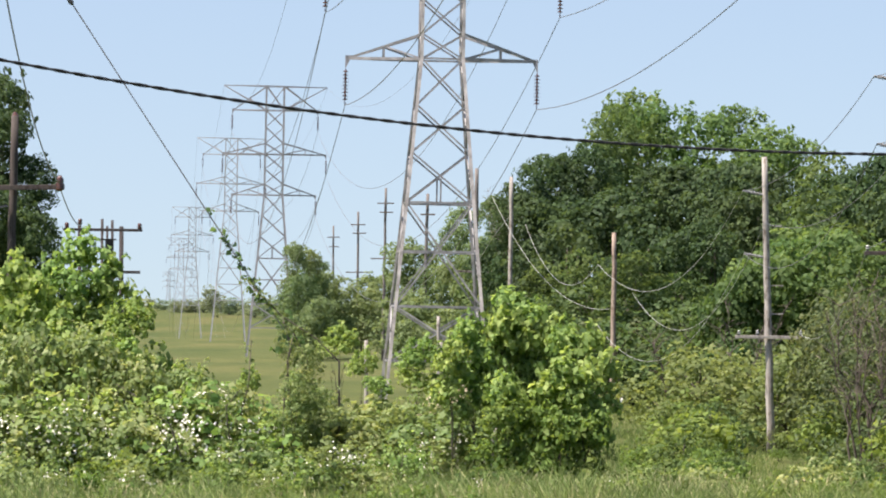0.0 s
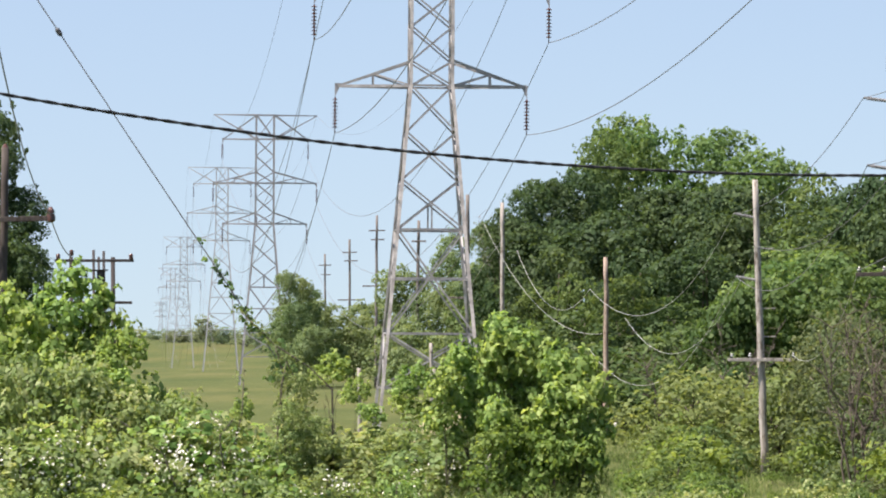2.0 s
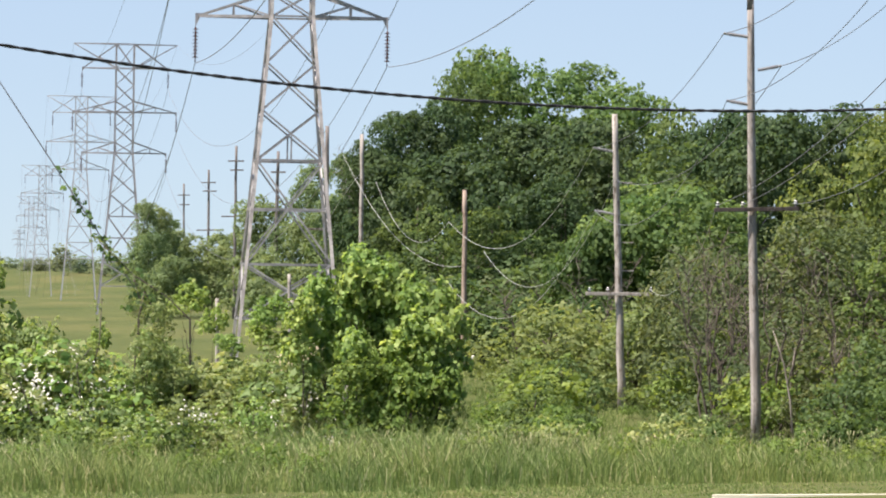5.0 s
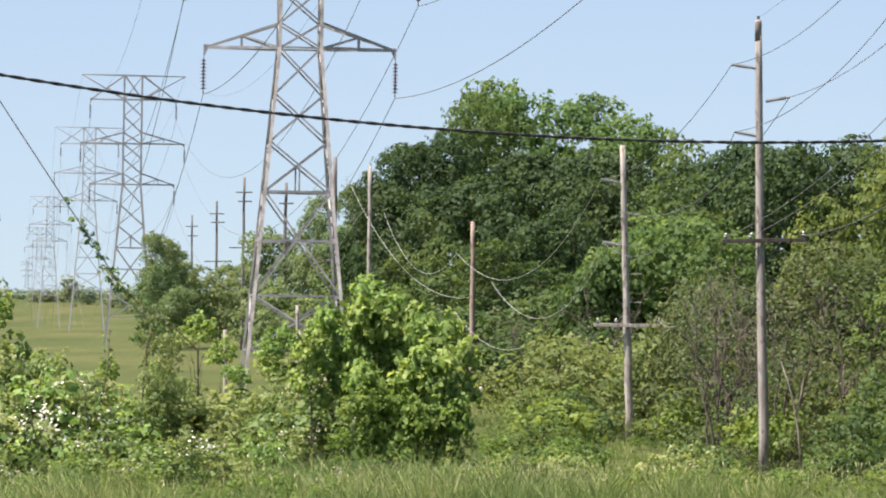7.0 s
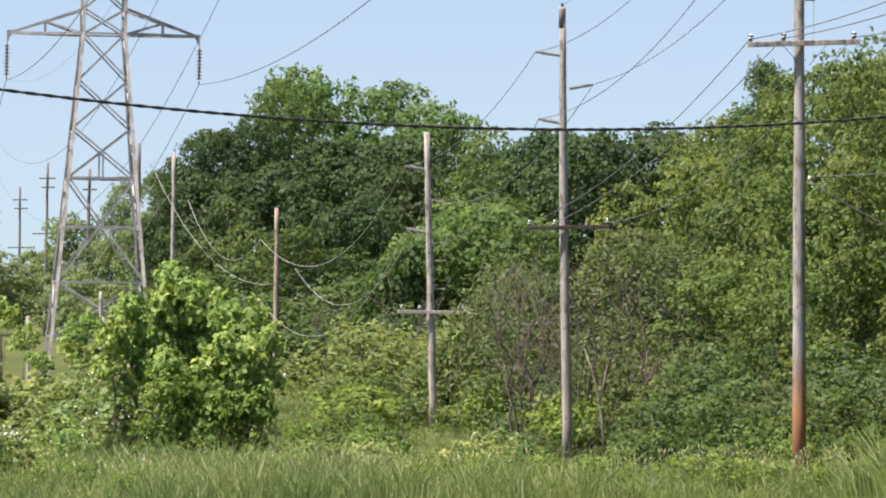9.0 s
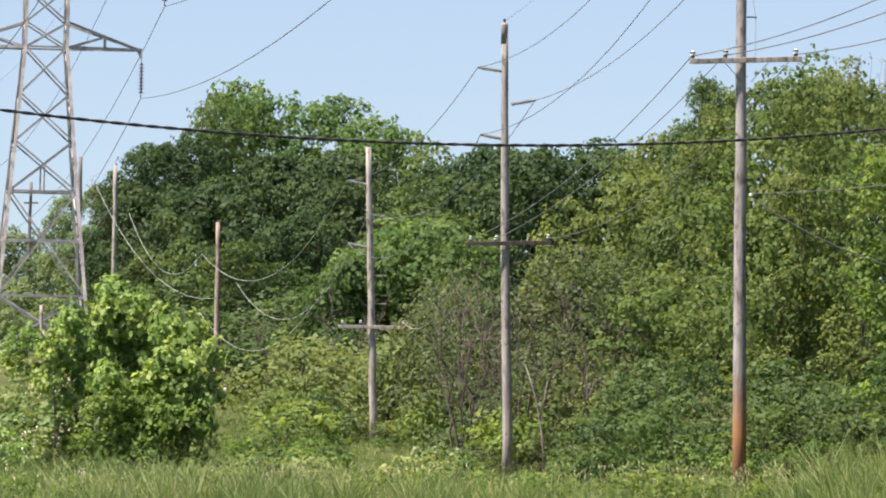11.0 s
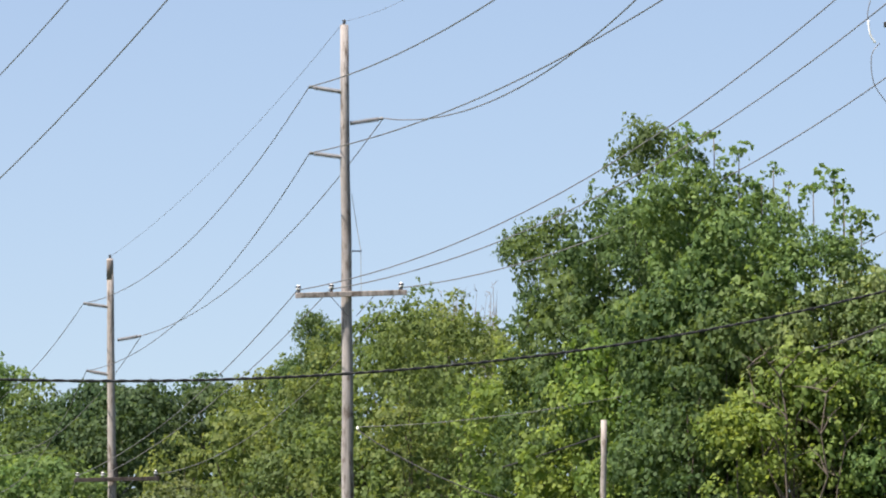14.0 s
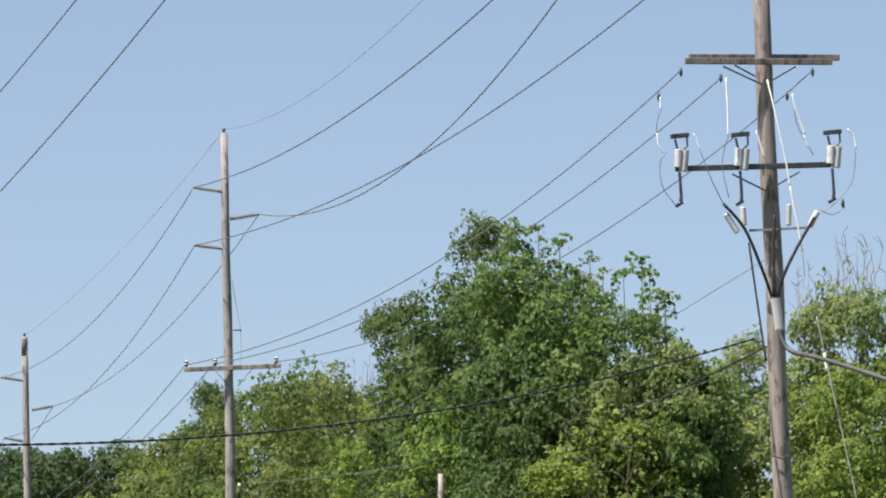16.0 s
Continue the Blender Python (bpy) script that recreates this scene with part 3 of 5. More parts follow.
def lattice_tower(x, y, datum, label, fine=1.0, steel=STEEL, lean=1.2):
    """A double-circuit tower: four legs, X bracing, three pairs of arms, an overhead frame for the earth wires."""
    ob = empty("lattice_tower", (0, 0, 0), label, "tower", "towers of the line")
    ob.matrix_world = Matrix.Translation((0, 0, datum)) @ tower_frame(x, y) @ Matrix.Translation((0, 0, 15)) @ pose(0, 0, 0, 0, lean) @ Matrix.Translation((0, 0, -15))
    th = 0.13 * fine
    corners = ((-1, -1), (1, -1), (1, 1), (-1, 1))
    levels = (0, 2.3, 5.6, 8.85, 10.95, 12.95, 14.9, 15.95, 17.4, 18.8, 19.85, 21.4, 23.0)
    foot = gz(x, y) - datum - 0.2

    def c(h, i):
        w = body_half(max(h, 0)) if h >= 0 else body_half(0) - h * 0.07
        return Vector((corners[i][0] * w, corners[i][1] * w, h))
    for i in range(4):
        part("leg", angle(c(foot, i), c(8.85, i), c(14.9, i), c(23.0, i), c(PEAK, i), 0.14 * fine), STEEL_LEG if steel is STEEL else steel, ob)
    for i in range(4):
        j = (i + 1) % 4
        for a, b in zip(levels[3:], levels[4:]):
            part("brace", angle(c(a, i), c(b, j), 0.072 * fine), steel, ob)
            part("brace", angle(c(a, j), c(b, i), 0.072 * fine), steel, ob)
        for a, b in ((4.5, 8.85), (2.2, 4.5)):
            part("brace", angle(c(a, i), c(b, j), 0.075 * fine), steel, ob)
            part("brace", angle(c(a, j), c(b, i), 0.075 * fine), steel, ob)
        for h in (2.2, 4.5, 6.8, 8.85, 14.9, 18.8, 23.0, PEAK):
            part("strut", angle(c(h, i), c(h, j), 0.08 * fine), steel, ob)
        mid = (c(8.85, i) + c(8.85, j)) / 2
        part("hanger", angle(mid, mid + Vector((0, 0, 1.05)), 0.07 * fine), steel, ob)
    ends = []
    for h, half, deep in ARMS:
        for s in (-1, 1):
            tip = Vector((s * half, 0, h))
            k0, k1 = (1, 2) if s > 0 else (0, 3)
            up = h + (deep if deep else PEAK - 23.0)
            arm = part("crossarm", angle(c(h, k0), tip, 0.12 * fine), steel, ob)
            part("chord", angle(c(h, k1), tip, 0.12 * fine), steel, arm)
            for k in (k0, k1):
                part("tie", angle(c(up, k), tip, 0.10 * fine), steel, arm)
                q = c(up, k).lerp(tip, 0.52)
                part("web", angle(c(h, k), q, 0.07 * fine), steel, arm)
                if deep:
                    part("web", angle(q, Vector((q.x, q.y, h)), 0.06 * fine), steel, arm)
            bm = bmesh.new()
            v = [bm.verts.new(tip + Vector(p)) for p in ((-0.16 * s, -0.03, 0.1), (0.12 * s, -0.03, 0.1), (0.12 * s, -0.03, -0.5), (-0.16 * s, 0.03, 0.1), (0.12 * s, 0.03, 0.1), (0.12 * s, 0.03, -0.5))]
            for f in ((0, 1, 2), (5, 4, 3), (0, 3, 4, 1), (1, 4, 5, 2), (2, 5, 3, 0)):
                bm.faces.new([v[k] for k in f])
            part("hanger_plate", bm, STEEL_MID, ob)
            insulator_string("insulator", ob, tip + Vector((0.1 * s, 0, -0.46)))
            ends.append(ob.matrix_world @ (tip + Vector((0.1 * s, 0, -2.0))))
    half = 4.93
    for s in (-1, 1):
        for k in ((1, 2) if s > 0 else (0, 3)):
            peak = part("earth_wire_arm", angle((s * half, 0, PEAK), c(PEAK, k), 0.09 * fine), steel, ob)
            part("tie", angle((s * half, 0, PEAK), c(23.0, k), 0.09 * fine), steel, peak)
            part("web", angle(c(PEAK, k), Vector((-c(23.0, k).x, c(23.0, k).y, 23.0)), 0.08 * fine), steel, peak)
    tops = [ob.matrix_world @ Vector((s * half, 0, PEAK)) for s in (-1, 1)]
    return ends, tops


TOWERS = []
for x, y, datum, fine, steel, lab in (
        (-0.05, 213.0, 0.2, 1.0, STEEL, "tall galvanised lattice tower with three pairs of arms"),
        (-16.2, 484.0, 0.62, 1.0, STEEL_MID, "galvanised lattice tower down the line, with feet in the meadow"),
        # from here on the steel's colour is paled to stand in for haze
        (-30.3, 722.0, 3.7, 1.0, STEEL_HAZED, "galvanised lattice tower far down the line, coloured paler for haze"),
        (-59.0, 1190.0, 3.3, 1.2, STEEL_HAZED, "faint lattice tower far down the line on the rise"),
        (-88.0, 1700.0, 3.2, 1.4, STEEL_HAZED, "small faint lattice tower at the end of the line")):
    TOWERS.append(lattice_tower(x, y, datum, lab, fine, steel))
for (e0, t0), (e1, t1) in zip(TOWERS, TOWERS[1:]):
    span = (e1[0] - e0[0]).length
    for a, b in zip(e0, e1):
        wire("conductor", a, b, 0.00011 * span * span, 0.016, WIRE, "grey aluminium conductor strung between lattice towers", category="power line", group="tower line wires")
    for a, b in zip(t0, t1):
        wire("earth_wire", a, b, 0.00008 * span * span, 0.009, WIRE, "thin grey earth wire along the tower tops", category="power line", group="tower line wires")
lattice_tower(-195.0, 3600.0, 6.0, "tiny faint lattice tower on the horizon", 2.0, STEEL_HAZED)
NEAR = TOWERS[0][0]
for a, (b, sag) in zip((NEAR[0], NEAR[1], NEAR[2], NEAR[3]), (
        ((0.33, 142.00, 13.84), 0.68),
        ((10.75, 100.00, 15.87), 1.67),
        ((-2.85, 181.00, 16.73), 0.29),
        ((10.50, 119.60, 18.07), 1.17))):
    wire("conductor", a, b, sag, 0.016, WIRE, "grey aluminium conductor rising overhead from a lattice tower", 1.5, "power line", "tower line wires", 60)


# ---- wooden poles ----
def pole(name, foot, top, r0, r1, mat, label, group="wooden poles", cap=True):
    ob = empty(name, foot, label, "utility pole", group)
    d = Vector(top) - Vector(foot)
    n = 10
    rng = np.random.default_rng(int(abs(foot[0] * 97 + foot[1] * 31)))
    pts = [d * (k / n) + Vector((rng.normal(0, 0.012), rng.normal(0, 0.012), 0)) for k in range(n + 1)]
    pts[0].z -= 0.4
    pts[-1], pts[-2] = d, d * 0.9
    part("pole", tube(pts, [r0 + (r1 - r0) * k / n for k in range(n + 1)], 14), mat, ob, smooth=True)
    return ob


def on_pole(ob, p):
    return Vector(p) - ob.location


def pin_insulator(ob, at, mat=WHITE_GLAZE, s=1.0):
    prof = [(0.02, 0), (0.02, 0.10), (0.075, 0.10), (0.08, 0.14), (0.055, 0.17), (0.065, 0.20), (0.04, 0.24), (0.02, 0.25)]
    pin = part("pin_insulator", lathe([(r * s, h * s) for r, h in prof], at, 10), mat, ob, "porcelain pin insulator" if mat is STEEL_DARK else "white porcelain pin insulator", True)
    tie = [(0.058, 0.155), (0.086, 0.165), (0.088, 0.20), (0.060, 0.215)]
    part("tie_wire", lathe([(r * s, h * s) for r, h in tie], at, 10), STEEL_DARK, pin)
    part("pin_base", lathe([(r * s, h * s) for r, h in ((0.05, -0.02), (0.06, 0.0), (0.055, 0.085), (0.03, 0.10))], at, 8), STEEL_DARK, pin)
    return pin


def crossarm(ob, a, b, w=0.10, h=0.12, mat=None):
    return part("crossarm", beam(a, b, w, h, 0.01), mat or WOOD_GREY, ob)


def arm_braces(ob, mid, half, drop):
    for s in (-1, 1):
        part("arm_brace", beam(mid + Vector((s * half, -0.12, -0.05)), mid + Vector((s * 0.1, -0.14, -drop)), 0.03, 0.012), STEEL_DARK, ob)


def line_post(ob, root, tip, mat=POST_GLAZE, sheds=11):
    """A ribbed rod insulator that stands out from the pole."""
    root, tip = Vector(root), Vector(tip)
    l = (tip - root).length
    prof = [(0.05, 0), (0.05, 0.08)]
    for k in range(sheds):
        z = 0.1 + (l - 0.2) * k / sheds
        prof += [(0.032, z), (0.065, z + 0.02), (0.032, z + 0.045)]
    prof += [(0.03, l - 0.08), (0.04, l - 0.06), (0.04, l)]
    part("line_post_insulator", lathe(prof, root, 10, tip - root), mat, ob, "grey ribbed insulator on a steel base")


# pole seen from foot to top, with one crossarm low down and short brackets
p6 = pole("utility_pole", (15.67, 113.80, -0.00), (15.67, 113.80, 16.18), 0.165, 0.094, WOOD_FOOT, "tall grey wooden utility pole with orange-brown treated foot")
p5 = pole("utility_pole", (13.42, 147.00, -0.78), (13.30, 147.00, 12.66), 0.158, 0.098, WOOD_GREY, "tall weathered wooden pole with crossarm and ribbed insulators")
p4 = pole("utility_pole", (11.56, 179.00, -0.56), (11.37, 179.00, 9.99), 0.15, 0.10, WOOD_PALE, "pale weathered wooden pole with low crossarm and pole steps")
p3 = pole("utility_pole", (6.86, 205.00, 0.51), (6.93, 205.00, 7.71), 0.122, 0.090, WOOD_RUST, "reddish-brown wooden pole without a crossarm")
p2 = pole("utility_pole", (2.90, 222.00, 0.95), (3.00, 222.00, 10.42), 0.115, 0.085, WOOD_PALE, "pale bare wooden pole behind the lattice tower")


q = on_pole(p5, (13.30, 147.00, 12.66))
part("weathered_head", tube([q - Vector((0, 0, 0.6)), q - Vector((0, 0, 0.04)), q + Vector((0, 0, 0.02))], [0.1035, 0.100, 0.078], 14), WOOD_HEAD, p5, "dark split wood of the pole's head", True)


# hardware of the row of poles
def hardware(ob, posts, arm, pins, brace, arm_wood=WOOD_GREY):
    for root, tip in posts:
        line_post(ob, on_pole(ob, root), on_pole(ob, tip))
    if arm:
        a, b = on_pole(ob, arm[0]), on_pole(ob, arm[1])
        f = Vector((0, -0.2, 0))
        crossarm(ob, a + f, b + f, mat=arm_wood)
        arm_braces(ob, (a + b) / 2 + f, brace, 0.5)
    for p in pins:
        pin_insulator(ob, on_pole(ob, p) + Vector((0, -0.2, 0.0)), s=0.72)


hardware(p6, (((15.59, 113.80, 14.65), (14.85, 113.80, 14.76)), ((15.79, 113.80, 13.93), (16.55, 113.80, 14.05)), ((15.60, 113.80, 13.16), (14.85, 113.80, 13.25))),
         ((14.48, 113.80, 10.00), (17.03, 113.80, 10.07)), ((14.55, 113.80, 10.06), (15.30, 113.80, 10.09), (16.90, 113.80, 10.12)), 0.5)
hardware(p5, (((13.21, 147.00, 11.27), (12.52, 147.00, 11.37)), ((13.51, 147.00, 10.30), (14.20, 147.00, 10.42)), ((13.26, 147.00, 9.29), (12.60, 147.00, 9.41))),
         ((12.21, 147.00, 6.23), (14.69, 147.00, 6.26)), ((12.31, 147.00, 6.28), (13.04, 147.00, 6.28), (14.58, 147.00, 6.33)), 0.45, WOOD_BROWN)
hardware(p4, (((11.31, 179.00, 8.66), (10.61, 179.00, 8.80)), ((11.35, 179.00, 6.44), (10.65, 179.00, 6.58))),
         ((10.31, 179.00, 3.64), (12.70, 179.00, 3.60)), ((10.45, 179.00, 3.68), (11.10, 179.00, 3.68), (12.62, 179.00, 3.68)), 0.45, WOOD_PALE)
pin_insulator(p6, on_pole(p6, (15.67, 113.80, 16.18)), STEEL_DARK, 0.5)
pin_insulator(p5, on_pole(p5, (13.30, 147.00, 12.66)), STEEL_DARK, 0.55)
for q in ((11.51, 179.00, 5.44), (11.50, 179.00, 4.44), (11.47, 179.00, 7.56)):
    part("pole_step", beam(on_pole(p4, q), on_pole(p4, q) + Vector((0.52, 0, 0.0)), 0.05, 0.04), WOOD_PALE, p4)
b0 = on_pole(p6, (15.81, 113.80, 11.02))
part("bracket", beam(b0, b0 + Vector((0.22, 0, 0)), 0.03, 0.03), STEEL_DARK, p6)
part("ground_wire", tube([b0 + Vector((0.2, 0, -0.9)), b0 + Vector((0.2, 0, 0)), b0 + Vector((0.06, 0, 0.9)), b0 + Vector((0, 0, 1.3))], 0.008, 5), WIRE_PALE, p6)
part("clamp", lathe([(0.02, 0), (0.035, 0.02), (0.035, 0.06), (0.02, 0.08)], on_pole(p6, (15.88, 113.60, 6.95)), 8), WHITE_GLAZE, p6, "white porcelain spool")
part("clamp", lathe([(0.05, 0), (0.09, 0.03), (0.09, 0.12), (0.05, 0.16)], on_pole(p3, (7.22, 204.80, 0.85)), 8), WHITE_GLAZE, p3, "white porcelain spool")

# poles far along the line and the brown ones beside it
FAR_POLE = "slim wooden pole in the distance with short crossarms"
for foot, top, arms in (
        ((-12.12, 560.00, -0.04), (-12.12, 560.00, 13.85), (((-12.81, 560.00, 12.60), (-11.44, 560.00, 12.60)), ((-12.62, 560.00, 11.54), (-11.50, 560.00, 11.54)))),
        ((-7.97, 470.00, 0.11), (-7.87, 470.00, 13.67), (((-8.55, 470.00, 12.47), (-7.19, 470.00, 12.47)), ((-8.39, 470.00, 11.68), (-7.13, 470.00, 11.68)), ((-9.02, 470.00, 8.06), (-6.71, 470.00, 8.06)))),
        ((-5.01, 420.00, 0.30), (-4.73, 420.00, 14.68), (((-5.44, 420.00, 13.41), (-4.08, 420.00, 13.41)), ((-5.25, 420.00, 12.66), (-4.13, 420.00, 12.66)), ((-6.00, 420.00, 8.82), (-3.84, 420.00, 8.82)))),
        ((-1.29, 330.00, 0.86), (-0.99, 330.00, 12.15), (((-1.47, 330.00, 11.45), (-0.44, 330.00, 11.45)), ((-1.47, 330.00, 10.79), (-0.52, 330.00, 10.79)))),
        ((-12.59, 520.00, 0.06), (-12.65, 520.00, 8.72), ()),
        ((-16.33, 600.00, -0.05), (-16.27, 600.00, 4.60), ()),
        ((1.57, 260.00, 0.88), (1.74, 260.00, 11.85), (((0.64, 260.00, 6.57), (2.67, 260.00, 6.49)),))):
    f = pole("utility_pole", foot, top, 0.135, 0.10, WOOD_FAR, FAR_POLE, "distant wooden poles")
    for a, b in arms:
        a, b = on_pole(f, a), on_pole(f, b)
        crossarm(f, a + Vector((0, -0.2, 0)), b + Vector((0, -0.2, 0)), 0.10, 0.11, WOOD_FAR)

left = pole("utility_pole", (-11.23, 130.00, -0.21), (-10.99, 130.00, 9.58), 0.135, 0.095, WOOD_BROWN, "dark brown wooden pole with a single crossarm")
a, b = on_pole(left, (-12.31, 129.70, 7.71)), on_pole(left, (-9.70, 129.70, 7.74))
crossarm(left, a, b, 0.11, 0.13, WOOD_BROWN)
part("bracket", beam(on_pole(left, (-11.78, 129.70, 7.15)), on_pole(left, (-11.15, 129.70, 7.26)), 0.05, 0.05), STEEL_DARK, left)
part("insulator", lathe([(0.05, -0.2), (0.11, -0.15), (0.06, -0.1), (0.12, -0.02), (0.07, 0.04), (0.1, 0.1), (0.04, 0.2)], on_pole(left, (-9.81, 129.60, 7.83)), 10), BROWN_GLAZE, left, "dark brown porcelain insulator", True)
part("insulator", lathe([(0.06, 0.0), (0.09, 0.05), (0.05, 0.12), (0.03, 0.15)], on_pole(left, (-10.99, 130.00, 9.53)), 10), BROWN_GLAZE, left)

frame_poles = empty("pole_structure", (-10.78, 160.00, -0.71), "brown wooden multi-pole structure with two long crossarms", "utility pole")
for foot, top, r in (((-11.57, 160.80, -0.71), (-11.54, 160.80, 7.27), 0.06), ((-10.82, 160.00, -0.71), (-10.77, 160.00, 7.46), 0.045), ((-10.60, 159.40, -0.72), (-10.57, 159.40, 7.23), 0.04), ((-10.50, 160.60, -0.71), (-10.49, 160.60, 7.43), 0.045), ((-10.18, 159.80, -0.71), (-10.15, 159.80, 7.22), 0.07), ((-11.17, 159.40, -0.72), (-11.15, 159.40, 4.39), 0.07)):
    f, q = on_pole(frame_poles, foot), on_pole(frame_poles, top)
    part("pole", tube([f - Vector((0, 0, 0.4)), f.lerp(q, 0.5), q], [r * 1.25, r * 1.1, r], 10), WOOD_DARK, frame_poles, smooth=True)
part("equipment_case", beam(on_pole(frame_poles, (-10.51, 159.40, 5.99)), on_pole(frame_poles, (-10.51, 159.40, 6.79)), 0.24, 0.2, 0.02), WOOD_DARK, frame_poles, "brown equipment case between the poles")
crossarm(frame_poles, on_pole(frame_poles, (-11.09, 159.30, 6.80)), on_pole(frame_poles, (-10.28, 159.30, 6.80)), 0.05, 0.05, WOOD_DARK)
for a, b in (((-11.94, 159.20, 7.12), (-9.45, 159.20, 7.09)), ((-12.76, 159.20, 5.81), (-9.52, 159.20, 5.77))):
    crossarm(frame_poles, on_pole(frame_poles, a), on_pole(frame_poles, b), 0.08, 0.09, WOOD_DARK)
for q in ((-11.83, 159.20, 7.14), (-9.54, 159.20, 7.11), (-11.41, 159.20, 7.26)):
    part("insulator", lathe([(0.03, 0), (0.08, 0.06), (0.05, 0.1), (0.08, 0.14), (0.03, 0.2)], on_pole(frame_poles, q), 8), BROWN_GLAZE, frame_poles, smooth=True)

stub = pole("pole_stub", (17.80, 94.00, 0.06), (17.83, 94.00, 6.71), 0.066, 0.055, WOOD_GREY, "short pale grey wooden post among the trees", "posts")
for foot, top in (((-2.85, 188.00, -0.32), (-2.85, 188.00, 3.45)), ((-0.06, 188.00, -0.34), (-0.06, 188.00, 3.38)), ((-0.20, 200.00, 0.32), (-0.18, 200.00, 4.33)), ((14.67, 172.00, -0.61), (14.67, 172.00, 0.08)), ((1.17, 115.20, 0.0), (1.17, 115.20, 1.9))):
    pole("post", foot, top, 0.075, 0.07, WOOD_PALE, "short pale weathered wooden post in the scrub", "posts")

# ---- the switch pole ----
p7 = pole("switch_pole", (24.77, 90.00, -0.00), (24.43, 90.00, 17.92), 0.225, 0.178, WOOD_STOUT, "stout weathered wooden pole carrying fused switches and cables")


def q7(p):
    return on_pole(p7, p)


for a, b in (((22.65, 89.70, 15.44), (25.92, 89.70, 15.41)), ((22.88, 90.30, 15.59), (26.24, 90.30, 15.57))):
    crossarm(p7, q7(a), q7(b), 0.10, 0.13, WOOD_ARM)
for a, b in (((23.47, 89.60, 15.31), (24.36, 89.75, 14.93)), ((25.08, 89.60, 15.30), (24.45, 89.75, 14.94)), ((23.91, 90.40, 15.42), (24.47, 90.40, 15.12))):
    part("arm_brace", beam(q7(a), q7(b), 0.03, 0.03), STEEL_DARK, p7)
part("switch_arm", beam(q7((22.38, 89.70, 13.10)), q7((25.83, 89.70, 13.17)), 0.10, 0.12, 0.01), STEEL_DARK, p7, "dark grey fibreglass crossarm")
for a, b in (((23.61, 89.60, 12.97), (24.39, 89.75, 12.61)), ((25.11, 89.60, 13.01), (24.49, 89.75, 12.65))):
    part("arm_brace", beam(q7(a), q7(b), 0.03, 0.03), STEEL_DARK, p7)
part("terminal_bracket", beam(q7((23.98, 89.70, 11.75)), q7((25.32, 89.70, 11.80)), 0.05, 0.05), STEEL, p7)


def ribbed(ob, a, b, r, n, mat, name="arrester", label=""):
    a, b = Vector(a), Vector(b)
    l = (b - a).length
    prof = [(r * 0.5, 0)]
    for k in range(n):
        z = l * (k + 0.2) / n
        prof += [(r * 0.93, z), (r, z + l * 0.3 / n), (r * 0.93, z + l * 0.6 / n)]
    prof += [(r * 0.5, l)]
    return part(name, lathe(prof, a, 10, b - a), mat, ob, label, True)


def cutout(c):
    """A fused switch: pale porcelain body, dark top contact, a grey side housing, the hinged lower arm."""
    c = Vector(c)
    k = 1 / 84.0                                            # one eighty-fourth of a metre: the drawing's unit

    def v(x, z, y=0.0):
        return c + Vector((x * k, y - 0.12, -z * k))
    body = ribbed(p7, v(-6, 0), v(-4, -34), 0.095, 7, GREY_GLAZE, "switch_body", "pale porcelain body of a fused switch")
    part("housing", tube([v(4, 6, 0.02), v(9, -32, 0.02)], [0.10, 0.085], 10), PIPE_GREY, body)
    part("top_contact", beam(v(-18, -57), v(16, -60), 0.09, 0.10, 0.012), STEEL_DARK, body)
    part("top_clip", beam(v(-10, -52), v(-6, -34), 0.04, 0.05), STEEL_DARK, body)
    part("side_bracket", tube([v(12, -60), v(13, -40), v(4, -32)], 0.022, 6), STEEL_DARK, body)
    part("lower_arm", tube([v(-3, 8), v(-1, 50), v(-2, 62)], [0.03, 0.035, 0.04], 8), STEEL_DARK, body)
    part("lower_contact", beam(v(-12, 70), v(2, 62), 0.06, 0.08, 0.015), STEEL_DARK, body)
    return body


for c in ((22.48, 89.70, 13.11), (23.82, 89.70, 13.13), (25.87, 89.70, 13.17)):
    cutout(q7(c))
ribbed(p7, q7((23.68, 89.50, 11.69)), q7((23.42, 89.50, 12.11)), 0.07, 6, GREY_GLAZE)
ribbed(p7, q7((23.82, 89.50, 11.84)), q7((23.80, 89.50, 12.25)), 0.07, 6, GREY_GLAZE)
ribbed(p7, q7((24.81, 89.50, 11.83)), q7((24.83, 89.50, 12.30)), 0.06, 6, PIPE_GREY)
ribbed(p7, q7((25.27, 89.50, 11.80)), q7((25.46, 89.50, 12.14)), 0.07, 6, GREY_GLAZE)


def run(name, pts, r, mat, label=""):
    """A flexible lead through points, rounded between them."""
    p = [q7(q) for q in pts]
    fine = []
    for i in range(len(p) - 1):
        a, b, c, d = p[max(i - 1, 0)], p[i], p[i + 1], p[min(i + 2, len(p) - 1)]
        for k in range(5):
            t = k / 5
            fine.append(0.5 * ((2 * b) + (c - a) * t + (2 * a - 5 * b + 4 * c - d) * t * t + (3 * b - a - 3 * c + d) * t ** 3))
    fine.append(p[-1])
    return part(name, tube(fine, r, 7), mat, p7, label, True)


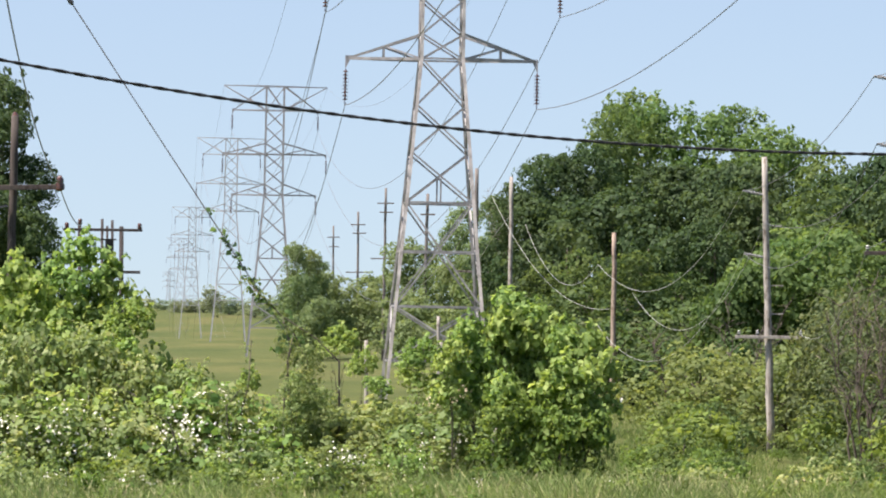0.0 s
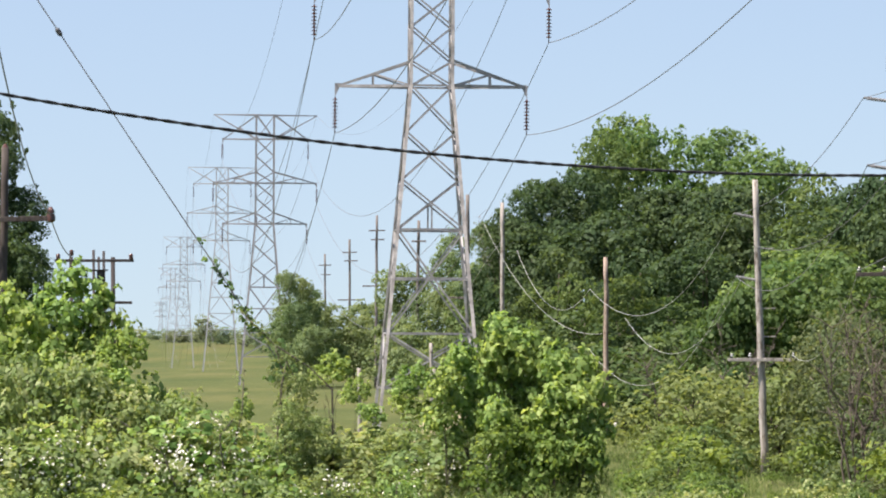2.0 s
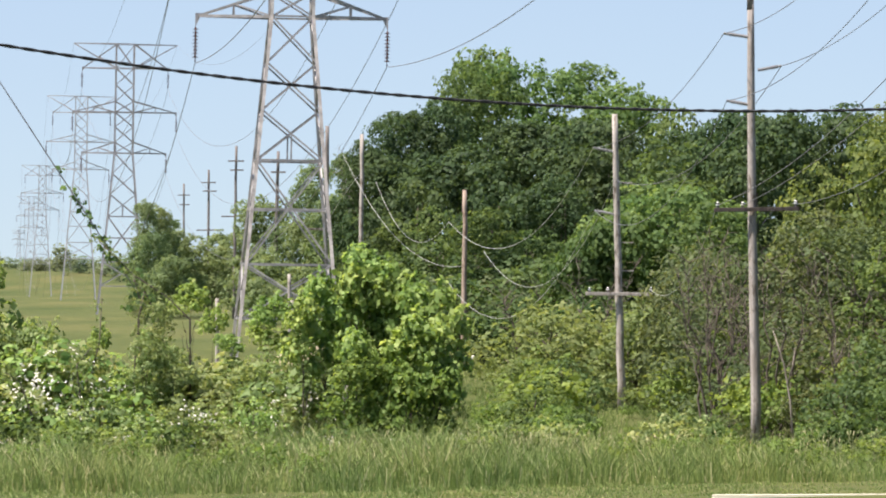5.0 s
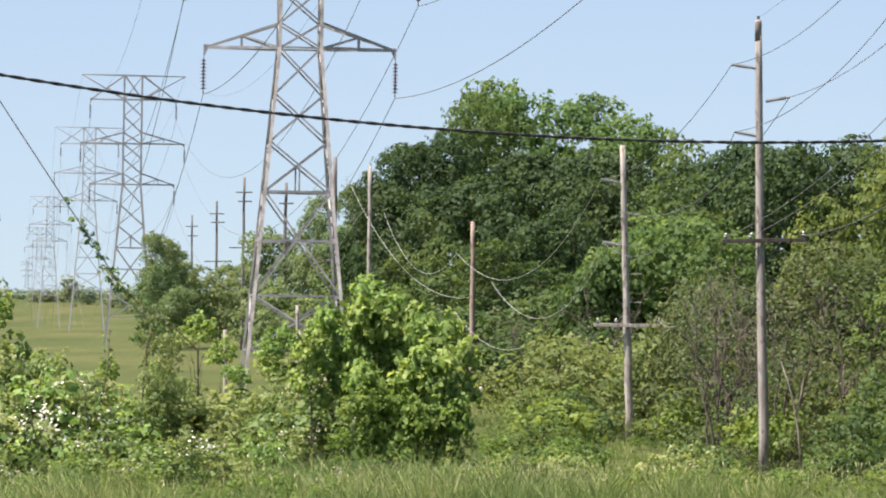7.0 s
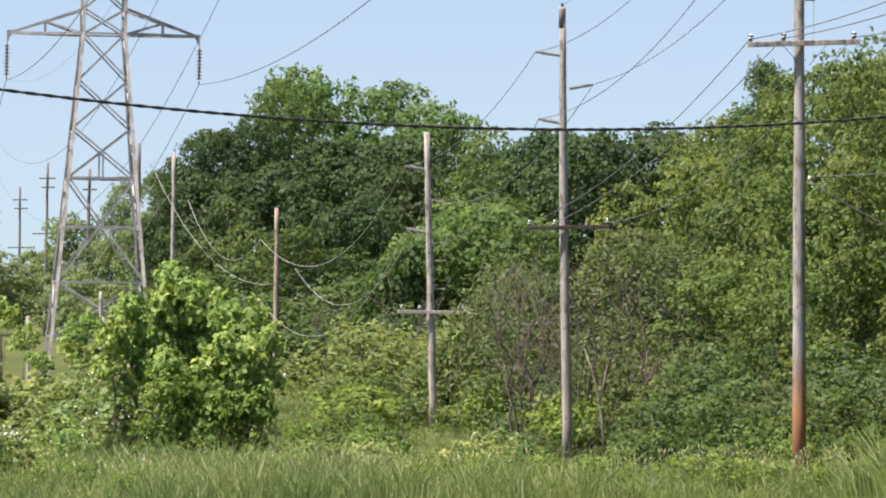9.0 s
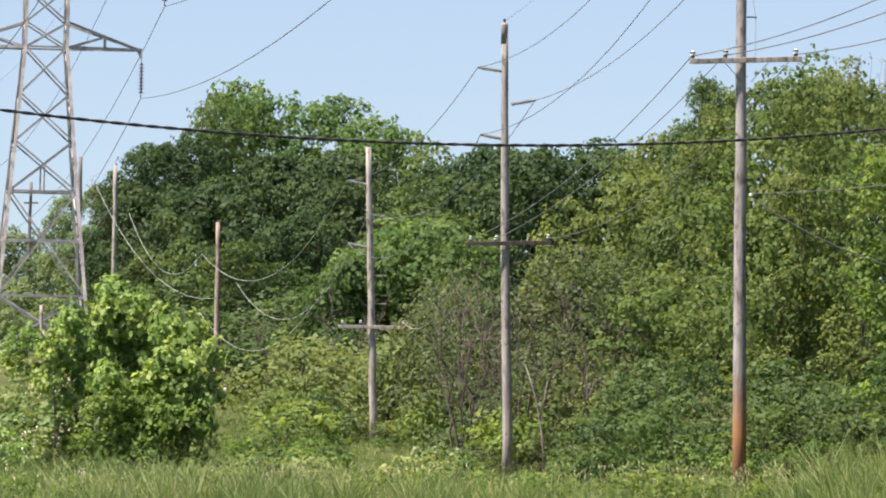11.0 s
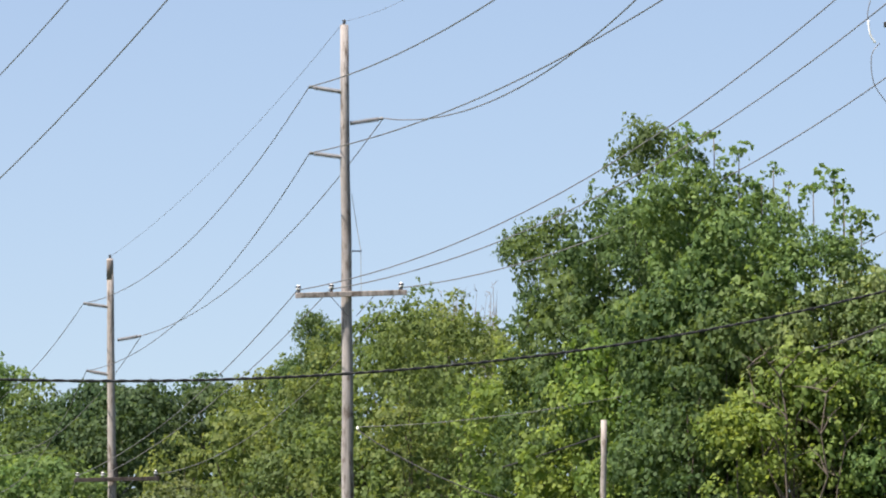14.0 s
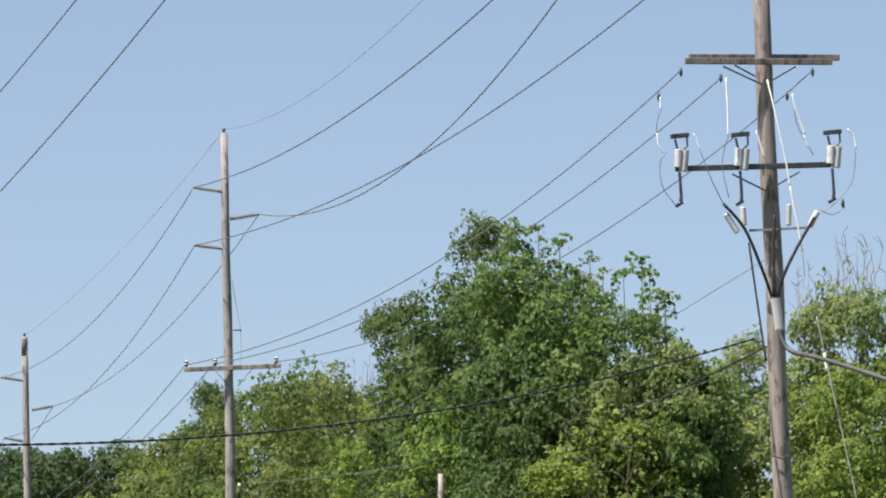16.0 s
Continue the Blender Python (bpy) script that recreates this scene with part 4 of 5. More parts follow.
for pts in (((23.35, 89.40, 12.32), (23.81, 89.40, 11.77), (24.19, 89.50, 10.92), (24.45, 89.70, 10.31)), ((25.37, 89.40, 12.01), (25.02, 89.40, 11.45), (24.69, 89.50, 10.79), (24.57, 89.70, 10.31)),
            ((24.53, 89.60, 12.08), (24.49, 89.60, 11.35), (24.51, 89.70, 10.31))):
    run("riser_cable", pts, 0.035, RUBBER, "black insulated riser cable")
part("riser_shield", tube([q7((24.51, 89.65, 10.27)), q7((24.59, 89.65, 9.59))], [0.115, 0.105], 12), PIPE_GREY, p7, "grey metal cable shield")
run("cable_sleeve", ((24.55, 89.60, 9.61), (24.62, 89.50, 9.33), (24.77, 89.30, 9.10), (25.17, 88.50, 8.91), (25.65, 87.50, 8.64), (26.35, 86.00, 8.20)), 0.052, SLEEVE_GREY, "grey sleeved bundle of cables leaving the pole")
for pts in (((22.02, 89.40, 14.63), (22.02, 89.40, 14.35)), ((21.93, 89.40, 13.85), (21.96, 89.40, 13.60), (22.06, 89.40, 13.43)), ((23.48, 89.40, 15.04), (23.50, 89.40, 14.40), (23.50, 89.40, 13.77)),
            ((24.94, 89.40, 14.69), (25.01, 89.40, 14.37), (25.11, 89.40, 14.09), (25.19, 89.40, 13.81)), ((25.17, 89.40, 13.78), (25.27, 89.40, 13.51)), ((22.74, 89.40, 13.84), (22.81, 89.40, 13.67), (22.86, 89.40, 13.50)),
            ((24.12, 89.40, 13.89), (24.21, 89.40, 13.59), (24.28, 89.40, 13.32)), ((26.15, 89.40, 13.92), (26.29, 89.40, 13.75), (26.33, 89.40, 13.51)),
            ((24.42, 89.50, 15.00), (24.55, 89.40, 14.28), (24.75, 89.40, 13.29), (24.84, 89.40, 12.68)), ((24.84, 89.40, 12.68), (24.97, 89.40, 11.92), (25.08, 89.40, 11.26))):
    run("white_sleeve", pts, 0.018, WHITE_SLEEVE, "white sleeved jumper lead")
for pts in (((22.02, 89.40, 14.35), (21.92, 89.40, 13.98), (21.96, 89.40, 13.60)), ((22.86, 89.40, 13.50), (23.09, 89.30, 12.81), (23.35, 89.40, 12.32)), ((24.28, 89.40, 13.32), (24.39, 89.40, 12.68), (24.53, 89.60, 12.08)),
            ((26.33, 89.40, 13.51), (26.20, 89.30, 12.78), (25.83, 89.30, 12.32), (25.37, 89.40, 12.01)), ((24.98, 89.40, 14.37), (25.05, 89.40, 13.97), (25.38, 89.40, 13.35)),
            ((22.13, 89.40, 13.43), (21.98, 89.40, 13.19), (22.02, 89.40, 12.70), (22.28, 89.40, 12.31)), ((23.50, 89.40, 13.77), (23.35, 89.40, 13.18), (23.48, 89.40, 12.44)),
            ((25.08, 89.40, 11.26), (25.09, 89.30, 10.71)), ((25.48, 89.40, 12.16), (25.76, 89.30, 12.05), (26.03, 89.30, 12.22))):
    run("jumper", pts, 0.009, WIRE, "thin grey jumper wire")
run("down_guy", ((23.92, 89.50, 11.47), (24.05, 89.50, 10.37), (24.26, 89.60, 8.90)), 0.024, STEEL_DARK)
for q in ((22.51, 89.50, 15.18), (25.43, 89.50, 15.17), (25.98, 89.30, 12.29), (22.01, 89.50, 14.64), (23.39, 89.50, 15.05), (24.85, 89.50, 14.65)):
    part("wire_clamp", lathe([(0.012, -0.1), (0.035, -0.05), (0.04, 0.0), (0.03, 0.05), (0.012, 0.1)], q7(q), 8), STEEL_DARK, p7, smooth=True)
run("fibre_marker_wire", ((25.33, 89.30, 9.85), (25.45, 89.20, 9.09), (25.64, 89.00, 7.88), (26.03, 88.80, 5.69)), 0.012, WIRE_PALE)
run("white_marker", ((25.46, 89.20, 9.05), (25.51, 89.20, 8.67)), 0.035, WHITE_SLEEVE, "white plastic guy marker")
part("strap", tube([q7((24.37, 89.75, 6.88)), q7((24.58, 89.68, 6.80)), q7((24.77, 89.75, 6.88))], 0.02, 6), STEEL_DARK, p7)

# ---- wires ----
for a, b, sag in (((22.62, 90.00, 15.27), (14.55, 113.80, 10.13), 1.10), ((23.53, 90.00, 15.12), (15.30, 113.80, 10.15), 1.08), ((25.56, 90.00, 15.26), (16.90, 113.80, 10.18), 1.22)):
    wire("conductor", a, b, sag, 0.013, WIRE, "grey distribution wire from crossarm to switch pole", category="power line", group="pole line wires")
for a, b, sag in (((14.85, 113.80, 14.76), (14.89, 84.00, 14.10), 0.25), ((16.55, 113.80, 14.05), (17.08, 84.00, 14.11), 0.80), ((14.85, 113.80, 13.25), (17.82, 84.00, 14.12), 0.45)):
    wire("conductor", a, b, sag, 0.014, WIRE, "grey transmission wire rising from a ribbed insulator", 1.6, "power line", "pole line wires", 50)
wire("earth_wire", (15.67, 113.80, 16.26), (13.48, 84.00, 14.09), 0.12, 0.004, WIRE, "thin grey earth wire over the pole tops", 2.4, "power line", "pole line wires")
for a, b, sag in (((14.85, 113.80, 14.76), (12.52, 147.00, 11.37), 1.01), ((16.55, 113.80, 14.05), (14.20, 147.00, 10.42), 0.87), ((14.85, 113.80, 13.25), (12.60, 147.00, 9.41), 1.05),
                  ((14.55, 113.80, 10.13), (12.31, 147.00, 6.36), 0.55), ((15.30, 113.80, 10.15), (13.04, 147.00, 6.36), 0.44), ((16.90, 113.80, 10.18), (14.58, 147.00, 6.39), 0.92)):
    wire("conductor", a, b, sag, 0.011, WIRE, "grey wire sagging between wooden poles", category="power line", group="pole line wires")
wire("earth_wire", (15.67, 113.80, 16.26), (13.30, 147.00, 12.72), 0.42, 0.005, WIRE, "thin grey earth wire over the pole tops", category="power line", group="pole line wires")
for a, b, sag in (((12.52, 147.00, 11.37), (10.61, 179.00, 8.80), 0.75), ((14.20, 147.00, 10.42), (11.37, 179.00, 7.66), 1.30), ((12.60, 147.00, 9.41), (10.65, 179.00, 6.58), 1.72)):
    wire("conductor", a, b, sag, 0.011, WIRE, "grey wire sagging between wooden poles", category="power line", group="pole line wires")
for a, b, sag in (((10.61, 179.00, 8.80), (6.27, 205.00, 6.43), 2.16), ((11.37, 179.00, 7.66), (7.69, 205.00, 5.24), 2.50), ((10.65, 179.00, 6.58), (6.27, 205.00, 3.94), 2.49),
                  ((12.62, 179.00, 3.76), (12.31, 147.00, 6.36), 1.07)):
    wire("conductor", a, b, sag, 0.010, WIRE_PALE, "pale wire sagging low between wooden poles", category="power line", group="pole line wires")
for a, b, sag in (((6.77, 205.00, 4.62), (2.20, 224.00, 9.55), 1.40), ((6.27, 205.00, 6.43), (3.62, 222.00, 8.32), 1.62), ((3.00, 222.00, 8.76), (1.57, 260.00, 6.57), -0.21), ((7.21, 204.50, 0.86), (7.97, 190.00, 0.49), 0.07), ((3.64, 240.00, 4.01), (2.50, 260.00, 6.63), 0.44)):
    wire("conductor", a, b, sag, 0.011, WIRE_PALE, "pale wire hanging between poles before the wood", category="power line", group="pole line wires")
wire("messenger_wire", (15.88, 113.60, 7.02), (24.22, 90.00, 8.93), 0.54, 0.008, WIRE, "pale thin wire between two poles", category="power line")
wire("service_cable", (15.88, 113.60, 6.95), (19.14, 104.00, 5.03), 0.38, 0.014, RUBBER, "thin dark cable running down into the trees", category="cable")
wire("service_cable", (24.52, 90.00, 9.31), (18.59, 110.00, 6.04), 0.21, 0.018, RUBBER, "dark cable descending from the switch pole", category="cable")
wire("guy_wire", (24.47, 90.00, 11.18), (23.86, 99.00, 10.18), -0.00, 0.008, WIRE, "thin grey wire behind the treetop", category="cable")
for a, b, sag in (((-9.81, 129.60, 7.83), (-8.21, 95.00, 10.52), 0.63), ((-9.81, 129.60, 7.75), (-11.41, 159.20, 7.23), 0.20)):
    wire("conductor", a, b, sag, 0.016, WIRE, "grey wire at the brown pole", category="power line", group="pole line wires")


def twisted_cable(name, a, b, sag, label):
    """Two insulated strands laid round each other."""
    ob = empty(name, (0, 0, 0), label, "cable")
    base = sag_points(a, b, sag, 520)
    for ph in (0.0, math.pi):
        pts = [p + Vector((0, math.sin(i * 0.75 + ph), math.cos(i * 0.75 + ph))) * 0.010 for i, p in enumerate(base)]
        part("strand", tube(pts, 0.017, 6), RUBBER, ob, smooth=True)
    return ob


twisted_cable("twisted_cable", (-7.69, 66.00, 8.25), (24.11, 90.00, 9.42), 1.84, "black twisted aerial cable slung to the switch pole")

# ---- the wood ----
def stand(key, label, places, group="trees of the wood", clear=0.08):
    # trees deep in the wood have shed their low branches
    for x, y, top, r in places:
        tree(key, x, y, top, r, label, group=group, clear=0.36 if y > 236 and x > 2 and top > 11 else clear)


stand("oak", "dense dark green oak at the edge of the wood", (
    (3.2, 238.0, 10.6, 1.20), (4.0, 240.0, 11.4, 1.34), (4.9, 242.0, 11.8, 1.62), (5.9, 244.0, 12.2, 1.63), (7.0, 246.0, 12.8, 1.51), (4.6, 236.0, 9.6, 1.98), (5.6, 232.0, 8.4, 2.72), (8.1, 238.0, 10.4, 2.66),
    (10.9, 240.0, 11.2, 2.68), (13.1, 236.0, 11.7, 2.2), (11.6, 239.0, 11.6, 2.0), (14.9, 235.0, 11.4, 1.9), (9.3, 228.0, 8.4, 2.54), (11.5, 226.0, 7.8, 2.27), (3.1, 262.0, 10.1, 1.61), (3.5, 240.0, 7.2, 2.14),
    (20.4, 225.0, 11.5, 2.39), (21.9, 222.0, 11.0, 1.86), (25.2, 232.0, 11.9, 2.46), (19.3, 236.0, 11.1, 2.37), (19.5, 212.0, 11.1, 2.13), (22.2, 222.0, 11.3, 1.86), (19.1, 224.0, 11.7, 2.12),
    (23.3, 214.0, 11.2, 1.91), (14.4, 232.0, 10.2, 1.94), (14.1, 244.0, 11.5, 2.04), (11.7, 222.0, 8.7, 1.86)))
stand("bright", "bright green broadleaf tree in the wood", (
    (10.0, 266.0, 16.1, 1.78), (12.0, 264.0, 15.4, 2.21), (13.6, 262.0, 14.9, 2.19), (15.3, 266.0, 15.2, 1.63), (16.3, 258.0, 14.0, 2.16), (17.3, 252.0, 13.0, 1.83),
    (14.1, 205.0, 8.1, 2.06), (15.3, 200.0, 7.9, 2.01), (13.0, 206.0, 6.6, 1.95), (16.7, 200.0, 7.2, 1.67), (14.7, 202.0, 7.6, 1.92)))
stand("fresh", "fresh green broadleaf tree in the wood", (
    (7.9, 252.0, 14.2, 1.27), (8.8, 256.0, 15.1, 1.14), (10.0, 258.0, 15.3, 1.73), (6.2, 226.0, 7.5, 1.20), (4.6, 231.0, 6.9, 0.95), (8.3, 218.0, 7.0, 1.5), (9.9, 217.0, 6.3, 1.5), (19.1, 250.0, 12.6, 1.67), (11.5, 200.0, 5.2, 1.67),
    (12.8, 200.0, 6.9, 2.01), (16.1, 196.0, 7.1, 1.64), (11.5, 200.0, 5.8, 1.67)))
stand("deep", "mid-green bushy tree low at the wood's edge", (
    (16.0, 212.0, 9.6, 2.25), (10.8, 212.0, 5.7, 2.25), (8.6, 216.0, 5.3, 2.29), (6.6, 222.0, 5.8, 2.11), (4.7, 228.0, 5.3, 2.16), (9.1, 205.0, 3.4, 2.17), (11.5, 196.0, 3.7, 1.86), (2.6, 246.0, 6.5, 1.92),
    (6.9, 210.0, 3.4, 1.87), (11.0, 196.0, 3.4, 1.75), (14.0, 192.0, 2.5, 1.82), (16.7, 138.0, 3.2, 1.46), (15.4, 134.0, 2.5, 1.27), (17.1, 132.0, 2.9, 1.25), (19.2, 130.0, 3.2, 1.60),
    (20.9, 158.0, 10.3, 1.06), (20.25, 156.0, 11.6, 0.55), (20.5, 157.0, 10.9, 0.62), (20.0, 159.0, 10.3, 0.6), (20.7, 156.5, 11.5, 0.5), (19.3, 152.0, 8.0, 1.19), (20.9, 155.0, 11.1, 0.70), (21.7, 120.0, 4.9, 1.34)))
stand("sparse", "thin-leaved greyish tree with bare twigs showing", (
    (14.3, 182.0, 5.1, 1.73), (14.5, 170.0, 5.6, 1.61), (15.7, 168.0, 5.2, 1.78), (13.9, 188.0, 3.4, 1.57), (13.6, 164.0, 3.6, 1.83), (16.0, 160.0, 3.6, 1.79), (16.7, 155.0, 3.1, 1.64),
    (14.5, 158.0, 2.2, 1.59), (17.0, 166.0, 6.5, 1.76), (17.8, 160.0, 5.9, 1.70), (14.2, 178.0, 5.2, 1.89)))
stand("yellow", "yellow-green young leafy tree on the slope", (
    (19.5, 167.0, 9.6, 1.25), (20.2, 165.0, 10.0, 1.2), (20.6, 162.0, 10.2, 1.0), (22.4, 147.0, 8.6, 1.5), (23.3, 144.0, 9.2, 1.3), (21.6, 148.0, 7.4, 1.4), (17.7, 168.0, 8.0, 1.69), (18.8, 166.0, 8.6, 1.76), (19.7, 162.0, 8.8, 1.63), (20.4, 158.0, 9.3, 1.59), (20.3, 152.0, 11.0, 1.10), (21.3, 150.0, 11.2, 1.26), (22.8, 150.0, 11.2, 1.26),
    (20.5, 146.0, 8.6, 1.63), (21.3, 142.0, 7.4, 1.58), (22.9, 150.0, 12.0, 1.09), (23.6, 148.0, 11.8, 1.07), (21.4, 146.0, 10.3, 1.55), (22.1, 140.0, 9.3, 1.56), (19.8, 134.0, 6.8, 1.50),
    (23.4, 140.0, 10.4, 1.33), (17.4, 146.0, 5.0, 1.55), (18.7, 140.0, 5.1, 1.48), (19.6, 150.0, 7.4, 1.59)))
stand("roadside_dark", "tall dark green tree crown against the sky", (
    (20.6, 104.0, 13.3, 0.70), (20.6, 108.0, 12.3, 0.90), (20.3, 112.0, 12.0, 0.94), (19.9, 114.0, 11.7, 0.57), (20.6, 110.0, 11.1, 1.17), (21.2, 106.0, 11.7, 1.01),
    (22.2, 104.0, 10.7, 1.16), (20.2, 99.0, 9.9, 1.05), (21.0, 97.5, 9.2, 1.03), (20.1, 97.0, 8.0, 0.97)), "roadside trees")
stand("roadside", "tall fresh green tree crown against the sky", (
    (21.0, 101.0, 12.6, 0.73), (21.8, 101.0, 12.0, 0.68), (20.4, 100.0, 11.7, 0.84), (22.1, 100.0, 11.5, 0.73), (22.4, 99.0, 11.0, 0.5), (23.4, 98.0, 10.4, 0.6), (22.8, 98.0, 10.8, 0.62),
    (21.2, 99.0, 11.0, 0.99), (22.2, 98.0, 10.3, 1.04), (23.8, 96.0, 8.4, 0.80), (24.2, 97.5, 9.8, 0.75), (24.7, 97.0, 9.0, 0.7)), "roadside trees")
stand("roadside_light", "light green tree at the edge of the clump", (
    (21.9, 96.5, 8.2, 1.08), (22.8, 96.0, 8.0, 0.96), (20.8, 95.5, 7.1, 1.01), (20.1, 114.0, 9.6, 0.85), (19.8, 108.0, 8.3, 1.14), (20.2, 104.0, 8.8, 1.10), (19.9, 116.0, 8.4, 1.23)), "roadside trees")
stand("roadside_olive", "olive-green thin-leaved tree beside the fresh green ones", (
    (23.3, 97.4, 9.9, 0.82), (22.2, 97.0, 9.2, 0.95)), "roadside trees")
stand("roadside_pale", "pale green lacy tree beside the fresh green ones", (
    (23.9, 97.0, 9.5, 0.81), (24.6, 101.0, 10.0, 0.62), (24.9, 98.0, 8.8, 0.85), (25.5, 102.0, 9.3, 0.57)), "roadside trees")
stand("yellow", "light thin-leaved tree on the slope behind the tall pole", (
    (20.2, 134.0, 10.6, 1.05), (21.1, 130.0, 10.3, 0.87)), "roadside trees")


def leafy_shoot(x, y, top, r, seed):
    """A long thin stem with a few spread tufts of large leaves at its end."""
    rng = np.random.default_rng(seed)
    z0 = gz(x, y)
    ob = empty("leafy_shoot", (x, y, z0), "slender leafy shoot standing out of the green crown", "tree", "leafy shoots")
    h = top - z0
    tip = Vector((rng.uniform(-0.1, 0.1), 0, h - r * 0.5))
    part("stem", tube([(0, 0, -0.2), (0.05, 0.1, h * 0.5), tip * 0.8, tip], [0.035, 0.028, 0.018, 0.010], 6), BARK, ob, smooth=True)
    c = np.array([list(tip)] + [list(tip + Vector((rng.uniform(-1, 1) * r, rng.uniform(-1, 1) * r, rng.uniform(-1.3, 0.3) * r))) for _ in range(5)])
    q, shade = puff_leaves(c, unit(rng.normal(size=(6, 3))), r * 0.5, 9, r * 0.42, rng, slim=0.48, young=0.4)
    child("leaves", quads_mesh("leaves", q, LEAF_ROAD, shade), ob)


for k, (x, y, top, r) in enumerate(((20.5, 99.0, 12.75, 0.26), (21.1, 99.0, 12.6, 0.24), (21.45, 98.6, 12.35, 0.3), (22.3, 98.8, 11.95, 0.2), (22.45, 98.4, 11.6, 0.3), (23.4, 98.6, 11.85, 0.3), (23.0, 98.2, 11.5, 0.27), (23.55, 98.4, 11.45, 0.28), (23.85, 98.2, 10.95, 0.32), (23.5, 97.8, 11.0, 0.28), (23.75, 98.3, 10.6, 0.3), (22.0, 98.5, 11.6, 0.28))):
    leafy_shoot(x * 1.02, y * 1.02, top + 0.15, r, 300 + k)
stand("roadside_pale", "light green tree behind the switch pole", (
    (28.2, 100.0, 11.2, 0.78), (28.8, 98.0, 11.1, 0.82), (27.3, 104.0, 10.3, 0.52), (27.2, 106.0, 9.7, 0.71), (27.6, 100.0, 9.6, 0.95), (26.8, 102.0, 8.4, 0.97),
    (25.7, 102.0, 8.1, 0.97), (29.9, 98.0, 10.3, 1.04)), "roadside trees")
stand("roadside_light", "yellow-green leafy tree behind the switch pole", (
    (27.2, 98.0, 8.6, 0.71), (28.0, 97.0, 9.2, 0.81), (28.5, 96.0, 8.4, 0.80), (27.1, 95.0, 7.3, 0.90), (29.3, 97.0, 9.6, 0.81)), "roadside trees")
stand("oak", "dark green tree behind the brown pole", ((-15.8, 168.0, 13.1, 1.78), (-14.4, 165.0, 12.2, 1.01), (-13.4, 165.0, 9.7, 0.83), (-13.9, 163.0, 8.6, 1.36)))
# distant trees and hedge: their haze is only in the leaf colour
stand("far", "leafy tree standing alone in the meadow, its green paled for haze", ((-12.4, 420.0, 10.0, 1.0), (-11.5, 424.0, 9.6, 1.1), (-10.6, 428.0, 8.7, 0.96), (-11.9, 415.0, 7.5, 1.3), (-11.4, 411.0, 4.6, 1.45), (-9.8, 412.0, 5.4, 1.38)), "distant trees", 0.0)
stand("far", "green tree in the distance, its leaves coloured lighter for haze", (
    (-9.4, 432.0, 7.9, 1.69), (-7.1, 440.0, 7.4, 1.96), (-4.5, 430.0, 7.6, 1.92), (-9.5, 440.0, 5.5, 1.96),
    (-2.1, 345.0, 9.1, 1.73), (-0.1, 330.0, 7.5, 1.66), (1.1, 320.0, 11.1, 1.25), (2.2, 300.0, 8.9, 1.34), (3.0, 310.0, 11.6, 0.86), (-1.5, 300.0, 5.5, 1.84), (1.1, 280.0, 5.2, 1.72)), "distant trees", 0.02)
stand("rise", "low hedge of trees on the far rise, greyed in colour for haze", (
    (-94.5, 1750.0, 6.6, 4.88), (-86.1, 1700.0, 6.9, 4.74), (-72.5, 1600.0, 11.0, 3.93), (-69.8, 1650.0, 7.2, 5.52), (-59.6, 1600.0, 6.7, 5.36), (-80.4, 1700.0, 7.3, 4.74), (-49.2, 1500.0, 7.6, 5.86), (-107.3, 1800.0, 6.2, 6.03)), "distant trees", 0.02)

# ---- bare twigs over the trees ----
def bare_twigs(x, y, z, r, label, seed):
    rng = np.random.default_rng(seed)
    ob = empty("bare_treetop", (x, y, gz(x, y)), label, "tree", "bare treetops")
    h = z - gz(x, y)
    part("trunk", tube([(0, 0, -0.3), (0.1, 0, h * 0.5), (0, 0, h * 0.8)], [0.09, 0.06, 0.035], 7), TWIG, ob)
    for k in range(26):
        a, u = k * 2.4, rng.uniform(0.55, 0.8)
        b = Vector((0.05, 0, h * u))
        t = Vector((math.cos(a) * r * rng.uniform(0.3, 1), math.sin(a) * r * rng.uniform(0.3, 1), h * rng.uniform(0.88, 1.0)))
        bm = bmesh.new()
        pts = limb_points(b, t, rng, 0.12, 5)
        tube_into(bm, pts, [0.017 * (1 - 0.15 * i) for i in range(6)], 5)
        part("branch", bm, TWIG, ob)
        for _ in range(4):
            s = pts[rng.integers(2, 6)]
            part("branch", tube(limb_points(s, s + Vector((rng.uniform(-1, 1), rng.uniform(-1, 1), rng.uniform(0.2, 1.2))) * r * 0.4, rng, 0.2, 3), [0.009, 0.008, 0.006, 0.004], 4), TWIG, ob)


for k, (x, y, z, r) in enumerate(((28.8, 99.0, 12.3, 0.72), (28.2, 101.0, 11.6, 0.51), (24.4, 147.0, 11.9, 0.49), (23.7, 149.0, 11.8, 0.50), (2.9, 262.0, 10.7, 1.1))):
    bare_twigs(x, y, z, r, "bare grey twigs of a half-dead treetop", 40 + k)


